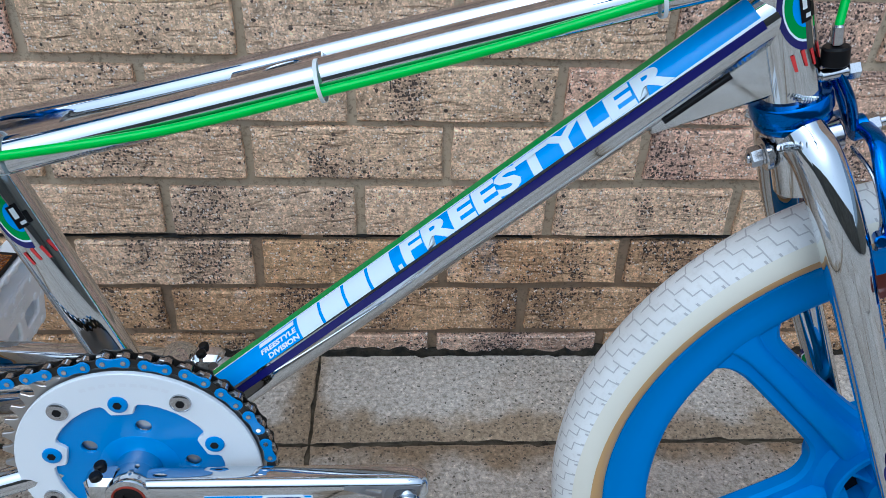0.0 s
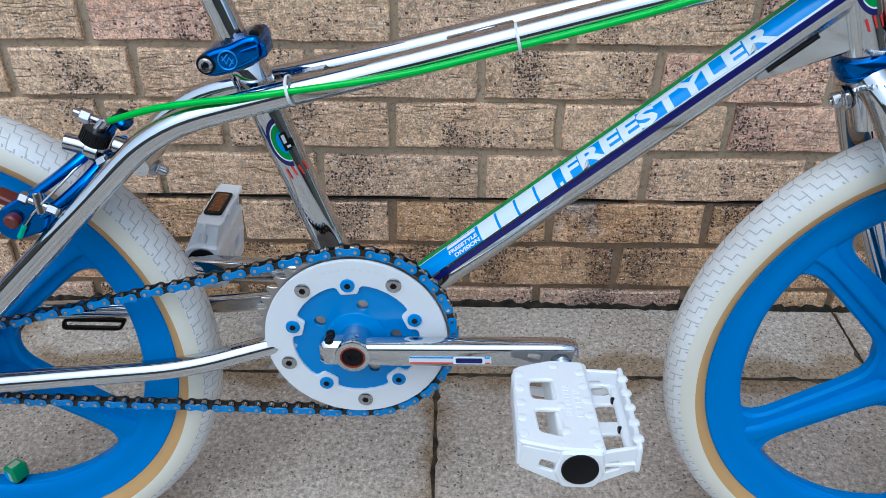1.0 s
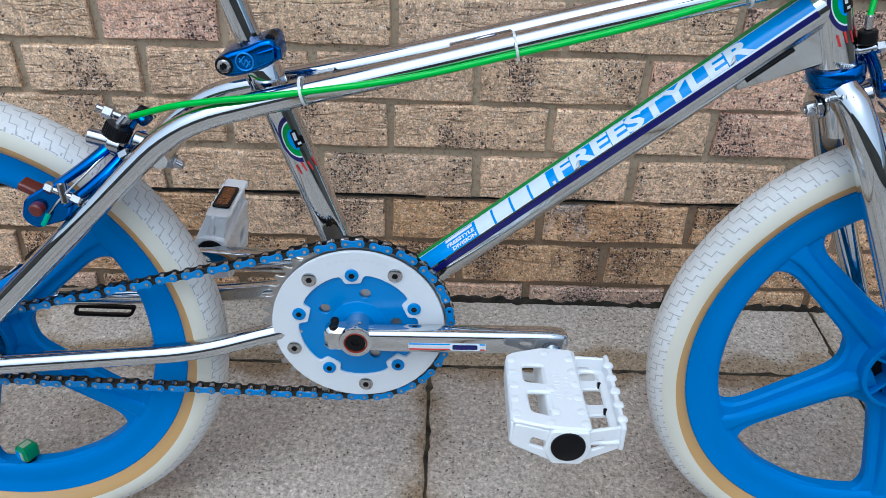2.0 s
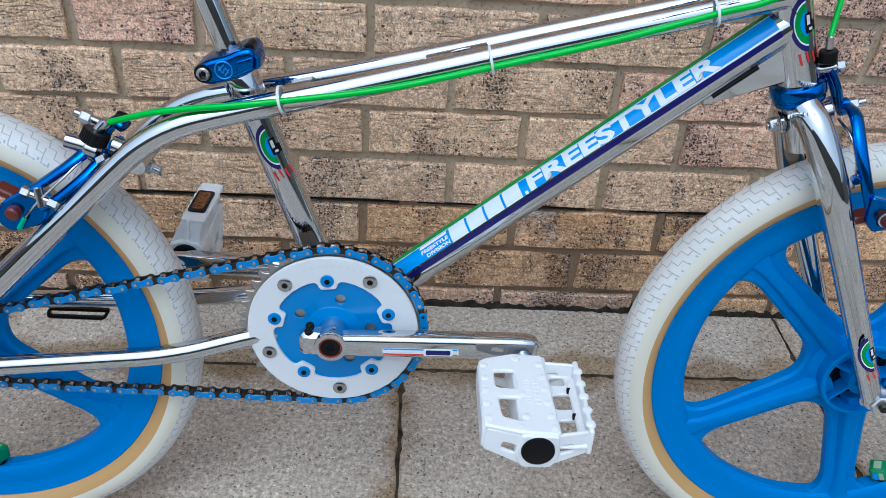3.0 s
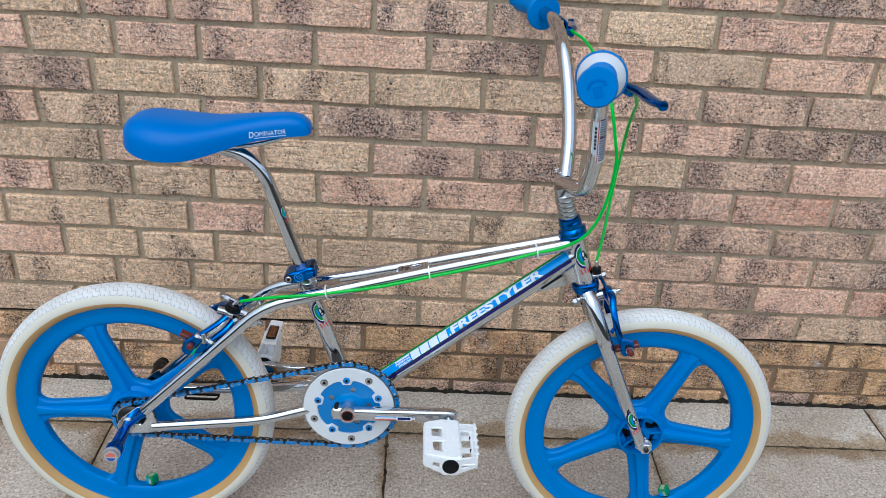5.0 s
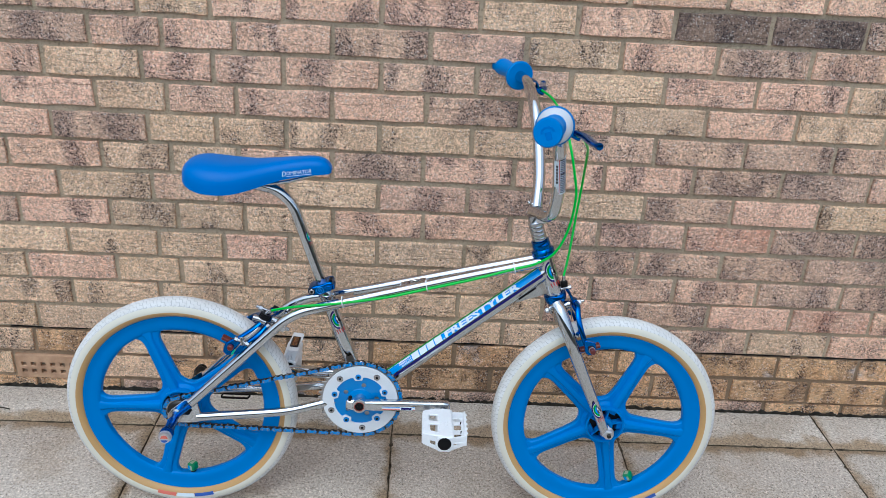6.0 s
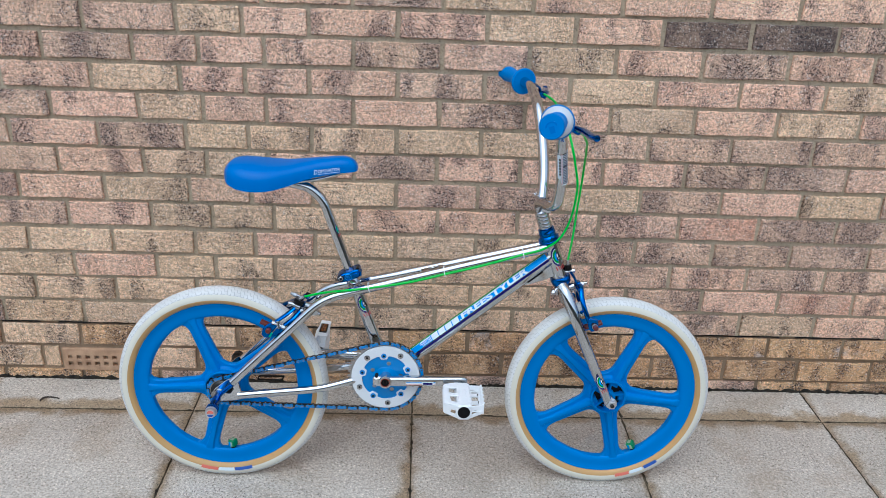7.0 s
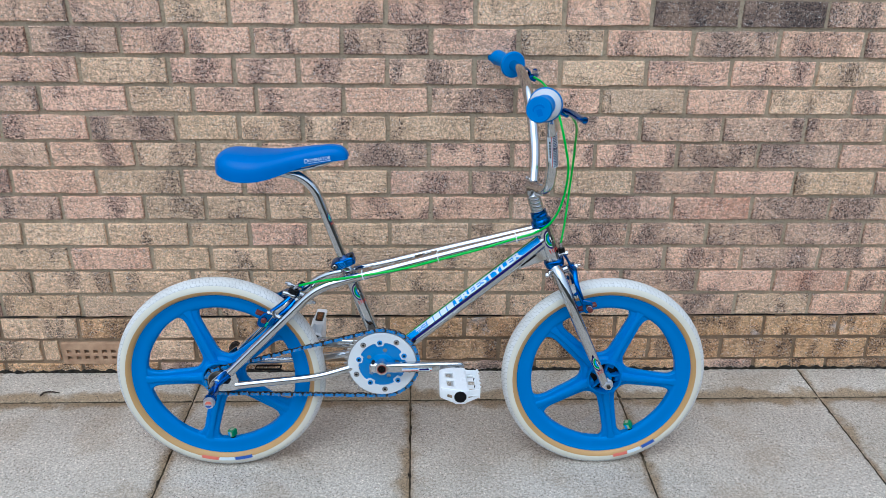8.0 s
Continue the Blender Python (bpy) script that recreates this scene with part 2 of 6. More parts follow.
def tread_material():
    """White rubber cut by thin stepped grooves that run like a staircase across the tread, with short sipes between."""
    m = material("white_tread", (0.70, 0.71, 0.70), 0.62)
    n = Nodes(m, "UV")
    sep = n.add("SeparateXYZ")
    n.link(n.co, sep.inputs[0])
    pitch, step, thin = 0.0310, 0.0084, 0.017
    across = n.math("ABSOLUTE", sep.outputs[1])
    row = n.math("DIVIDE", across, step)
    band = n.math("FLOOR", row)
    inside = n.math("FRACT", row)
    odd = n.math("FLOORED_MODULO", band, 2.0)
    mirror = n.math("MULTIPLY", n.math("GREATER_THAN", sep.outputs[1], 0.0), 0.5)
    shift = n.math("ADD", n.math("MULTIPLY", band, 0.23), mirror)
    skew = n.math("MULTIPLY", row, 0.07)
    a = n.math("FRACT", n.math("ADD", n.math("ADD", n.math("DIVIDE", sep.outputs[0], pitch), shift), skew))
    def stairs(at):
        bar = n.math("LESS_THAN", n.math("ABSOLUTE", n.math("SUBTRACT", a, at)), thin)
        ledge = n.math("MULTIPLY", n.math("LESS_THAN", inside, 0.10), n.math("LESS_THAN", n.math("ABSOLUTE", n.math("SUBTRACT", a, at + 0.115)), 0.135))
        return n.math("MAXIMUM", bar, ledge)
    sipe = n.math("MULTIPLY", n.math("LESS_THAN", n.math("ABSOLUTE", n.math("SUBTRACT", a, 0.82)), thin), n.math("GREATER_THAN", n.math("MULTIPLY", odd, inside), 0.35))
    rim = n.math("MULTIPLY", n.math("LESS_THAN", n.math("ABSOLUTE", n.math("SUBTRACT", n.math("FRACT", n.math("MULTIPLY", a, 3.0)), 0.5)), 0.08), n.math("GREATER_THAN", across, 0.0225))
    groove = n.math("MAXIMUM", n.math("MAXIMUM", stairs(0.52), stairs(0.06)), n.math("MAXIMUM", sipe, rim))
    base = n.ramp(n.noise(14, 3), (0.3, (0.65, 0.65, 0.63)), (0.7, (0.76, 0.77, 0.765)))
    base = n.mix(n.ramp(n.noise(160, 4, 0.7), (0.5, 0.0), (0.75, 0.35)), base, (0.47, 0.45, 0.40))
    # shade inside the grooves is put into the colour as grey
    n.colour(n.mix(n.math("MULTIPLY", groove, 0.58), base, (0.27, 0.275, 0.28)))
    n.bump(n.math("MULTIPLY", groove, -1.0), 0.9, 0.0014)
    return m


TREAD = tread_material()
AMBER = material("amber_reflector", (0.30, 0.09, 0.010), 0.15)
AMBER_N = Nodes(AMBER)
PRISM = AMBER_N.add("TexVoronoi", Scale=420.0)
AMBER_N.link(AMBER_N.co, PRISM.inputs["Vector"])
AMBER_N.colour(AMBER_N.ramp(PRISM.outputs["Distance"], (0.15, (0.42, 0.15, 0.016)), (0.45, (0.09, 0.022, 0.004))))
AMBER_N.bump(PRISM.outputs["Distance"], 0.8, 0.0008)
DECAL_BLUE = material("decal_blue", (0.01, 0.28, 0.80), 0.25)
DECAL_NAVY = material("decal_navy", (0.008, 0.008, 0.11), 0.25)
DECAL_GREEN = material("decal_green", (0.01, 0.28, 0.045), 0.25)
DECAL_WHITE = material("decal_white", (0.70, 0.80, 0.87), 0.3)
DECAL_RED = material("decal_red", (0.55, 0.03, 0.03), 0.3)
ENGRAVED = material("engraved_blue", (0.05, 0.26, 0.68), 0.3, 0.6)
LABEL_RED = material("label_red", (0.68, 0.17, 0.12), 0.5)
LABEL_BLUE = material("label_blue", (0.03, 0.10, 0.42), 0.5)
TIE = material("clear_tie", (0.70, 0.74, 0.74), 0.3)
GREEN_CAP = material("green_cap", (0.008, 0.23, 0.085), 0.28)
FADED = material("faded_sticker", (0.34, 0.44, 0.30), 0.5)
TERRACOTTA = material("terracotta", (0.36, 0.20, 0.11), 0.85)
TERRA_N = Nodes(TERRACOTTA)
TERRA_N.colour(TERRA_N.ramp(TERRA_N.noise(30, 5), (0.3, (0.36, 0.215, 0.125)), (0.7, (0.56, 0.365, 0.225))))
TERRA_N.bump(TERRA_N.noise(200, 4), 0.5, 0.001)


# ---- mesh helpers ----
def mesh_of(name, bm, mats, smooth=True, angle=40):
    me = bpy.data.meshes.new(name)
    bmesh.ops.recalc_face_normals(bm, faces=bm.faces)
    if smooth:
        for f in bm.faces:
            f.smooth = True
        for e in bm.edges:
            if len(e.link_faces) == 2 and e.calc_face_angle(0) > radians(angle):
                e.smooth = False
    bm.to_mesh(me)
    bm.free()
    for m in mats if isinstance(mats, (list, tuple)) else [mats]:
        me.materials.append(m)
    return me


def part(name, bm, mat, parent=None, label="", at=None, smooth=True, angle=40):
    ob = new(name, mesh_of(name, bm, mat, smooth, angle))
    ob.parent = parent
    if at is not None:
        ob.matrix_basis = at
    return tagged(ob, label)


def twin(name, me, parent, at, label=""):
    """Another object on an existing mesh."""
    ob = new(name, me)
    ob.parent = parent
    ob.matrix_basis = at
    return tagged(ob, label)


def spline(points, per=8):
    """Catmull-Rom through the points."""
    p = [Vector(q) for q in points]
    p = [2 * p[0] - p[1]] + p + [2 * p[-1] - p[-2]]
    out = []
    for i in range(1, len(p) - 2):
        a, b, c, d = p[i - 1:i + 3]
        for k in range(per):
            t = k / per
            out.append(0.5 * (2 * b + (c - a) * t + (2 * a - 5 * b + 4 * c - d) * t * t + (3 * b - a - 3 * c + d) * t ** 3))
    out.append(p[-2])
    return out


def rounded(points, radius, per=7):
    """A polyline whose corners are rounded with arcs of about that radius."""
    p = [Vector(q) for q in points]
    out = [p[0]]
    for i in range(1, len(p) - 1):
        a, b, c = p[i - 1], p[i], p[i + 1]
        u, w = (a - b), (c - b)
        r = min(radius, 0.48 * u.length, 0.48 * w.length)
        s, e = b + u.normalized() * r, b + w.normalized() * r
        for k in range(per + 1):
            t = k / per
            out.append((1 - t) ** 2 * s + 2 * t * (1 - t) * b + t * t * e)
    out.append(p[-1])
    return out


def add_tube(bm, pts, radius, seg=16, caps=True, flat=1.0, slot=0):
    """A tube along pts; radius is one number or a function of 0..1."""
    pts = [Vector(q) for q in pts]
    n = len(pts)
    rings = []
    up = None
    for i, p in enumerate(pts):
        d = (pts[min(i + 1, n - 1)] - pts[max(i - 1, 0)]).normalized()
        if up is None:
            up = Vector((0, 1, 0)) if abs(d.y) < 0.9 else Vector((1, 0, 0))
        up = (up - d * up.dot(d)).normalized()
        side = d.cross(up)
        r = radius(i / (n - 1)) if callable(radius) else radius
        rings.append([bm.verts.new(p + (up * math.cos(a) + side * math.sin(a) * flat) * r)
                      for a in (2 * math.pi * k / seg for k in range(seg))])
    for a, b in zip(rings, rings[1:]):
        for k in range(seg):
            f = bm.faces.new((a[k], a[(k + 1) % seg], b[(k + 1) % seg], b[k]))
            f.material_index = slot
    if caps:
        bm.faces.new(rings[0][::-1]).material_index = slot
        bm.faces.new(rings[-1]).material_index = slot
    return bm


def tube(pts, radius, seg=16, caps=True, flat=1.0):
    return add_tube(bmesh.new(), pts, radius, seg, caps, flat)


def add_lathe(bm, profile, seg=48, closed=False, at=None, slots=None):
    """Turns (radius, y) pairs about the y axis."""
    m = at or Matrix()
    rings = []
    for r, y in profile:
        if r < 1e-6:
            rings.append([bm.verts.new(m @ Vector((0, y, 0)))])
        else:
            rings.append([bm.verts.new(m @ Vector((r * math.cos(a), y, r * math.sin(a))))
                          for a in (2 * math.pi * k / seg for k in range(seg))])
    pairs = list(zip(rings, rings[1:])) + ([(rings[-1], rings[0])] if closed else [])
    for i, (a, b) in enumerate(pairs):
        for k in range(seg):
            q = [a[k % len(a)], a[(k + 1) % len(a)], b[(k + 1) % len(b)], b[k % len(b)]]
            q = list(dict.fromkeys(q))
            if len(q) > 2:
                f = bm.faces.new(q)
                if slots:
                    f.material_index = slots[i]
    return bm


def lathe(profile, seg=48, closed=False, at=None, slots=None):
    return add_lathe(bmesh.new(), profile, seg, closed, at, slots)


def circle(r, n=24, cx=0.0, cz=0.0, start=0.0):
    return [(cx + r * math.cos(start + 2 * math.pi * k / n), cz + r * math.sin(start + 2 * math.pi * k / n)) for k in range(n)]


def offset(loop, d):
    """Moves a closed loop of (x, z) along its outward side by d."""
    n = len(loop)
    area = sum(loop[i][0] * loop[(i + 1) % n][1] - loop[(i + 1) % n][0] * loop[i][1] for i in range(n))
    s = 1 if area > 0 else -1
    out = []
    for i in range(n):
        a, b, c = (Vector(loop[(i + k) % n]) for k in (-1, 0, 1))
        u, w = (b - a).normalized(), (c - b).normalized()
        nn = Vector((u.y + w.y, -u.x - w.x)) * s
        if nn.length < 1e-9:
            nn = Vector((u.y, -u.x)) * s
        nn.normalize()
        out.append(tuple(b + nn * d))
    return out


def add_plate(bm, outer, holes=(), y0=-0.002, y1=0.002, bevel=0.0, at=None, slot=0):
    """A plate in the x-z plane between y0 and y1 with holes and chamfered rims."""
    m = at or Matrix()
    loops = [(outer, -1)] + [(h, 1) for h in holes]
    caps = []
    for y, yin in ((y0, y0 + bevel), (y1, y1 - bevel)):
        edges, sides = [], []
        for loop, sign in loops:
            inner = offset(loop, sign * bevel) if bevel else loop
            top = [bm.verts.new(m @ Vector((x, y, z))) for x, z in inner]
            low = [bm.verts.new(m @ Vector((x, yin, z))) for x, z in loop] if bevel else top
            k = len(top)
            for i in range(k):
                edges.append(bm.edges.new((top[i], top[(i + 1) % k])))
                if bevel:
                    bm.faces.new((top[i], top[(i + 1) % k], low[(i + 1) % k], low[i])).material_index = slot
            sides.append(low)
        made = bmesh.ops.triangle_fill(bm, edges=edges, use_beauty=True)
        for f in made["geom"]:
            if isinstance(f, bmesh.types.BMFace):
                f.material_index = slot
        caps.append(sides)
    for a, b in zip(*caps):
        k = len(a)
        for i in range(k):
            bm.faces.new((a[i], a[(i + 1) % k], b[(i + 1) % k], b[i])).material_index = slot
    return bm


def plate(outer, holes=(), y0=-0.002, y1=0.002, bevel=0.0, at=None):
    return add_plate(bmesh.new(), outer, holes, y0, y1, bevel, at)


def cushion(loop, y0, y1, radius, steps=5):
    """A solid between y0 and y1 with the outline loop, its front rim at y0 rolled over."""
    bm = bmesh.new()
    rows = [[bm.verts.new((x, y1, z)) for x, z in loop]]
    for k in range(steps + 1):
        t = 0.5 * math.pi * k / steps
        rows.append([bm.verts.new((x, y0 + radius * (1 - math.sin(t)), z)) for x, z in offset(loop, -radius * (1 - math.cos(t)))])
    n = len(loop)
    for a, b in zip(rows, rows[1:]):
        for i in range(n):
            bm.faces.new((a[i], a[(i + 1) % n], b[(i + 1) % n], b[i]))
    bm.faces.new(rows[0])
    bmesh.ops.triangulate(bm, faces=[bm.faces.new(rows[-1])])
    return bm


def add_box(bm, x0, x1, y0, y1, z0, z1, bevel=0.0, at=None, slot=0):
    loop = [(x0, z0), (x1, z0), (x1, z1), (x0, z1)]
    if bevel:
        b = bevel
        loop = [(x0 + b, z0), (x1 - b, z0), (x1, z0 + b), (x1, z1 - b), (x1 - b, z1), (x0 + b, z1), (x0, z1 - b), (x0, z0 + b)]
    return add_plate(bm, loop, (), y0, y1, bevel, at, slot)


def box(*a, **k):
    return add_box(bmesh.new(), *a, **k)


def round_loop(points, radius, per=5):
    """A closed loop of (x, z) with rounded corners."""
    n = len(points)
    out = []
    for i in range(n):
        a, b, c = (Vector(points[(i + k) % n]) for k in (-1, 0, 1))
        u, w = a - b, c - b
        r = min(radius, 0.45 * u.length, 0.45 * w.length)
        s, e = b + u.normalized() * r, b + w.normalized() * r
        for k in range(per + 1):
            t = k / per
            q = (1 - t) ** 2 * s + 2 * t * (1 - t) * b + t * t * e
            out.append(tuple(q))
    return out


def between(a, b):
    """A pose at a whose y axis points to b."""
    a, b = Vector(a), Vector(b)
    return Matrix.Translation(a) @ (b - a).to_track_quat("Y", "Z").to_matrix().to_4x4()


def rod(bm, a, b, r, seg=14, bevel=0.0, slot=None):
    h = (Vector(b) - Vector(a)).length
    e = min(bevel, 0.4 * r)
    prof = [(0, 0), (r - e, 0), (r, e), (r, h - e), (r - e, h), (0, h)] if e else [(0, 0), (r, 0), (r, h), (0, h)]
    return add_lathe(bm, prof, seg, at=between(a, b), slots=[slot] * 5 if slot is not None else None)


def hexnut(bm, a, b, r):
    h = (Vector(b) - Vector(a)).length
    e = r * 0.12
    return add_lathe(bm, [(0, 0), (r - e, 0), (r, e), (r, h - e), (r - e, h), (0, h)], 6, at=between(a, b))


# ---- pavement and ground ----
ground = new("ground", mesh_of("ground", box(-60, 60, -60, 0.3, -0.3, -0.006), EARTH, False))
tagged(ground, "dark earth and grit under the paving", "ground", kind="structure")

pavement = tagged(new("pavement"), "damp buff concrete paving slabs with dark open joints", "pavement", kind="structure")
SLAB_X = [-2.11 - 0.6054 * k for k in range(10, 0, -1)] + [-2.11, -1.50, -0.893, -0.278, 0.322, 0.905, 1.51, 2.12] + [2.12 + 0.6054 * k for k in range(1, 11)]
SLAB_Y = [-0.009, -0.163, -0.77] + [-0.77 - 0.6054 * k for k in range(1, 11)]


def slab_mesh(w, d, seed):
    """A slab with crumbled arrises; its corner at the wall is the origin."""
    rng = random.Random(seed)
    bm = bmesh.new()
    g, chip, outer, inner = 0.0013, 0.0, [], []
    corners = [(0, 0, 1, 0), (w, 0, 0, -1), (w, -d, -1, 0), (0, -d, 0, 1)]
    for x, y, dx, dy in corners:
        run = w if dx else d
        k = max(8, round(run / 0.009))
        for i in range(k):
            s = run * i / k
            # into the slab is to the right of the way round
            nx, ny = dy, -dx
            chip = rng.uniform(0.001, 0.0045) if rng.random() < 0.10 else chip * 0.4
            e = g + (0.0007 if dx else 0.0) + rng.uniform(0.0, 0.0013) + chip
            px, py = x + dx * s, y + dy * s
            if i == 0:
                px, py = px + (g if x == 0 else -g), py + (-g if y == 0 else g)
                outer.append(bm.verts.new((px, py, -0.003)))
                inner.append(bm.verts.new((px + (0.004 if x == 0 else -0.004), py + (-0.004 if y == 0 else 0.004), 0)))
                continue
            outer.append(bm.verts.new((px + nx * e, py + ny * e, -0.0018 - rng.uniform(0, 0.0012))))
            inner.append(bm.verts.new((px + nx * (e + rng.uniform(0.002, 0.005)), py + ny * (e + rng.uniform(0.002, 0.005)), 0)))
    low = [bm.verts.new((v.co.x, v.co.y, -0.03)) for v in outer]
    n = len(outer)
    for a, b in ((inner, outer), (outer, low)):
        for i in range(n):
            j = (i + 1) % n
            bm.faces.new((a[i], a[j], b[j], b[i])).material_index = 1 if b is low else 0
    bm.faces.new(inner)
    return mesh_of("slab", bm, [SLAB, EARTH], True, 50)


def lay_slabs():
    k = 0
    far = [slab_mesh(0.6054, 0.6054, 900 + q) for q in range(5)]
    for y0, y1 in zip(SLAB_Y, SLAB_Y[1:]):
        for x0, x1 in zip(SLAB_X, SLAB_X[1:]):
            k += 1
            near = -2.2 < x0 < 2.1 or y1 > -0.5
            me = slab_mesh(x1 - x0, y0 - y1, k) if near and y1 > -2.1 else far[k % 5]
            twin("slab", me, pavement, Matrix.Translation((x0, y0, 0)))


lay_slabs()

def gap_dirt():
    """Dark dirt and moss that fills the gap at the foot of the wall, ragged and uneven."""
    rng = random.Random(11)
    bm = bmesh.new()
    rows = []
    x, lump = -7.9, 0.002
    while x < 7.9:
        lump = 0.25 * lump + 0.75 * rng.uniform(-0.004, 0.0085)
        edge = -0.0092 - max(0.0, rng.gauss(0.0, 0.0012))
        rows.append([bm.verts.new(p) for p in ((x, edge, -0.006), (x, edge + 0.0030, -0.003 + 0.5 * lump), (x, -0.0045, -0.002 + lump), (x, 0.004, -0.001 + lump), (x, 0.004, -0.02), (x, edge, -0.02))])
        x += rng.uniform(0.005, 0.012) if -2.2 < x < 2.2 else 0.06
    for a, b in zip(rows, rows[1:]):
        for k in range(5):
            bm.faces.new((a[k], a[k + 1], b[k + 1], b[k]))
    ob = new("wall_foot_dirt", mesh_of("wall_foot_dirt", bm, JOINT, False))
    tagged(ob, "dark dirt and moss in the gap between wall and paving", "dirt", kind="structure")


gap_dirt()

# ---- brick wall ----
COURSE, FIRST, FACE_Z = 0.0757, 0.029, 0.0
wall = new("wall_north", mesh_of("wall_north", box(-8.0, 8.0, 0.0082, 0.22, -0.05, 2.62), MORTAR, False))
tagged(wall, "rustic buff and dark brick wall with sandy mortar joints", "wall", kind="structure")


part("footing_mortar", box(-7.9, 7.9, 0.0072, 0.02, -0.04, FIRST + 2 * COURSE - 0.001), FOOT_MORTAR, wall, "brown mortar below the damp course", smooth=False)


def brick_mesh(w, h, seed):
    """A brick with a slightly uneven face and worn arrises; its lower left front corner is the origin."""
    rng = random.Random(seed)
    bm = bmesh.new()
    nx, nz = 6, 2
    e = 0.0026
    def grid(y, inset, jit):
        rows = []
        for j in range(nz + 1):
            row = []
            for i in range(nx + 1):
                x = inset + (w - 2 * inset) * i / nx
                z = inset + (h - 2 * inset) * j / nz
                rim = i in (0, nx) or j in (0, nz)
                row.append(bm.verts.new((x + rng.uniform(-jit, jit) * (1 if rim else 3),
                                         y + (rng.uniform(-0.0006, 0.0006) if not rim else rng.uniform(-0.0002, 0.0007)),
                                         z + rng.uniform(-jit, jit))))
            rows.append(row)
        return rows
    front = grid(0.0, e, 0.0016)
    for a, b in zip(front, front[1:]):
        for i in range(nx):
            bm.faces.new((a[i], a[i + 1], b[i + 1], b[i]))
    ring = front[0] + [r[-1] for r in front[1:]] + front[-1][-2::-1] + [r[0] for r in front[-2:0:-1]]
    def back(y, out):
        res = []
        for v in ring:
            x, z = v.co.x, v.co.z
            dx = -out if x < 0.01 else (out if x > w - 0.01 else 0)
            dz = -out if z < 0.01 else (out if z > h - 0.01 else 0)
            res.append(bm.verts.new((x + dx, y, z + dz)))
        return res
    prev = ring
    for y, out in ((0.0022, 0.0018), (0.03, 0.002)):
        nxt = back(y, out)
        for i in range(len(ring)):
            j = (i + 1) % len(ring)
            bm.faces.new((prev[i], prev[j], nxt[j], nxt[i]))
        prev = nxt
    return mesh_of("brick", bm, BRICK_BUFF, True, 22)


GAP = 0.0105
BRICK_MESHES = {w: [brick_mesh(w - GAP, COURSE - GAP, int(w * 1e4) + k) for k in range(7)] for w in (0.225, 0.166, 0.1125)}


def brick_mesh_for(w):
    key = min(BRICK_MESHES, key=lambda k: abs(k - w))
    return key, random.choice(BRICK_MESHES[key])


def course_joints(k):
    """Where the upright joints of course k stand: a half bond with two cut bricks in each course."""
    if k >= 2:
        last = -0.675 if k % 2 == 0 else -0.5625
        right = [last + 0.225 * i for i in range(39)]
        left = [last - 0.1655, last - 0.331] + [last - 0.331 - 0.2275 * i for i in range(1, 31)]
    elif k == 1:
        right = [-0.345 + 0.2255 * i for i in range(37)]
        left = [-0.345 - 0.2255 * i for i in range(1, 34)]
    elif k == 0:
        right = [-0.239 + 0.2255 * i for i in range(37)]
        left = [-0.239 - 0.2255 * i for i in range(1, 34)]
    else:
        right = [-0.13 + 0.2255 * i for i in range(36)]
        left = [-0.13 - 0.2255 * i for i in range(1, 34)]
    return sorted(left + right)


# the firing of each brick, course by course from the west end of the part that is laid singly
FIRINGS = {13: ".ggbpppbpddg.", 12: ".pgpppgpbpgpg.", 11: ".pbpppggbppb.", 10: ".gpbpppgpbpbp.", 9: ".pgbbbbbgggg.", 8: ".gpbbpgpppggp.", 7: "ppbgpbpgbgpbg",
           6: ".gpbbbppgprgg.", 5: "bbbbpbbbggggg", 4: ".bpbbbbbpgpgg.", 3: "bbbbbbbbpgprp", 2: ".bbbbbbbbbgbpg", 1: ".bwbwbwwwwwww", 0: "bbbwwwwwwwwww"}
KINDS = {"b": BRICK_BUFF, "p": BRICK_PINK, "g": BRICK_GREY, "d": BRICK_DARK, "w": BRICK_BROWN, "r": BRICK_RED}
# courses that were laid a little off their gauge: along and up
STRAY = {2: (0.006, -0.002), 3: (-0.0055, 0.0), 4: (0.002, -0.003), 5: (0.001, -0.003), 6: (0.003, 0.0), 8: (-0.002, 0.002)}


def brick_tone(k, i):
    """Which firing a brick is of; those without a mark are mixed by chance."""
    r = random.random()
    row = FIRINGS.get(k, "")
    if 0 <= i < len(row) and row[i] != ".":
        return KINDS[row[i]]
    if k < 0:
        return BRICK_GREY if r < 0.2 else BRICK_BROWN
    if k <= 1:
        return BRICK_BROWN if r < 0.7 else BRICK_GREY
    return BRICK_PINK if r < 0.5 else (BRICK_BUFF if r < 0.8 else BRICK_GREY)


VENT_X = (-1.312, -1.087)


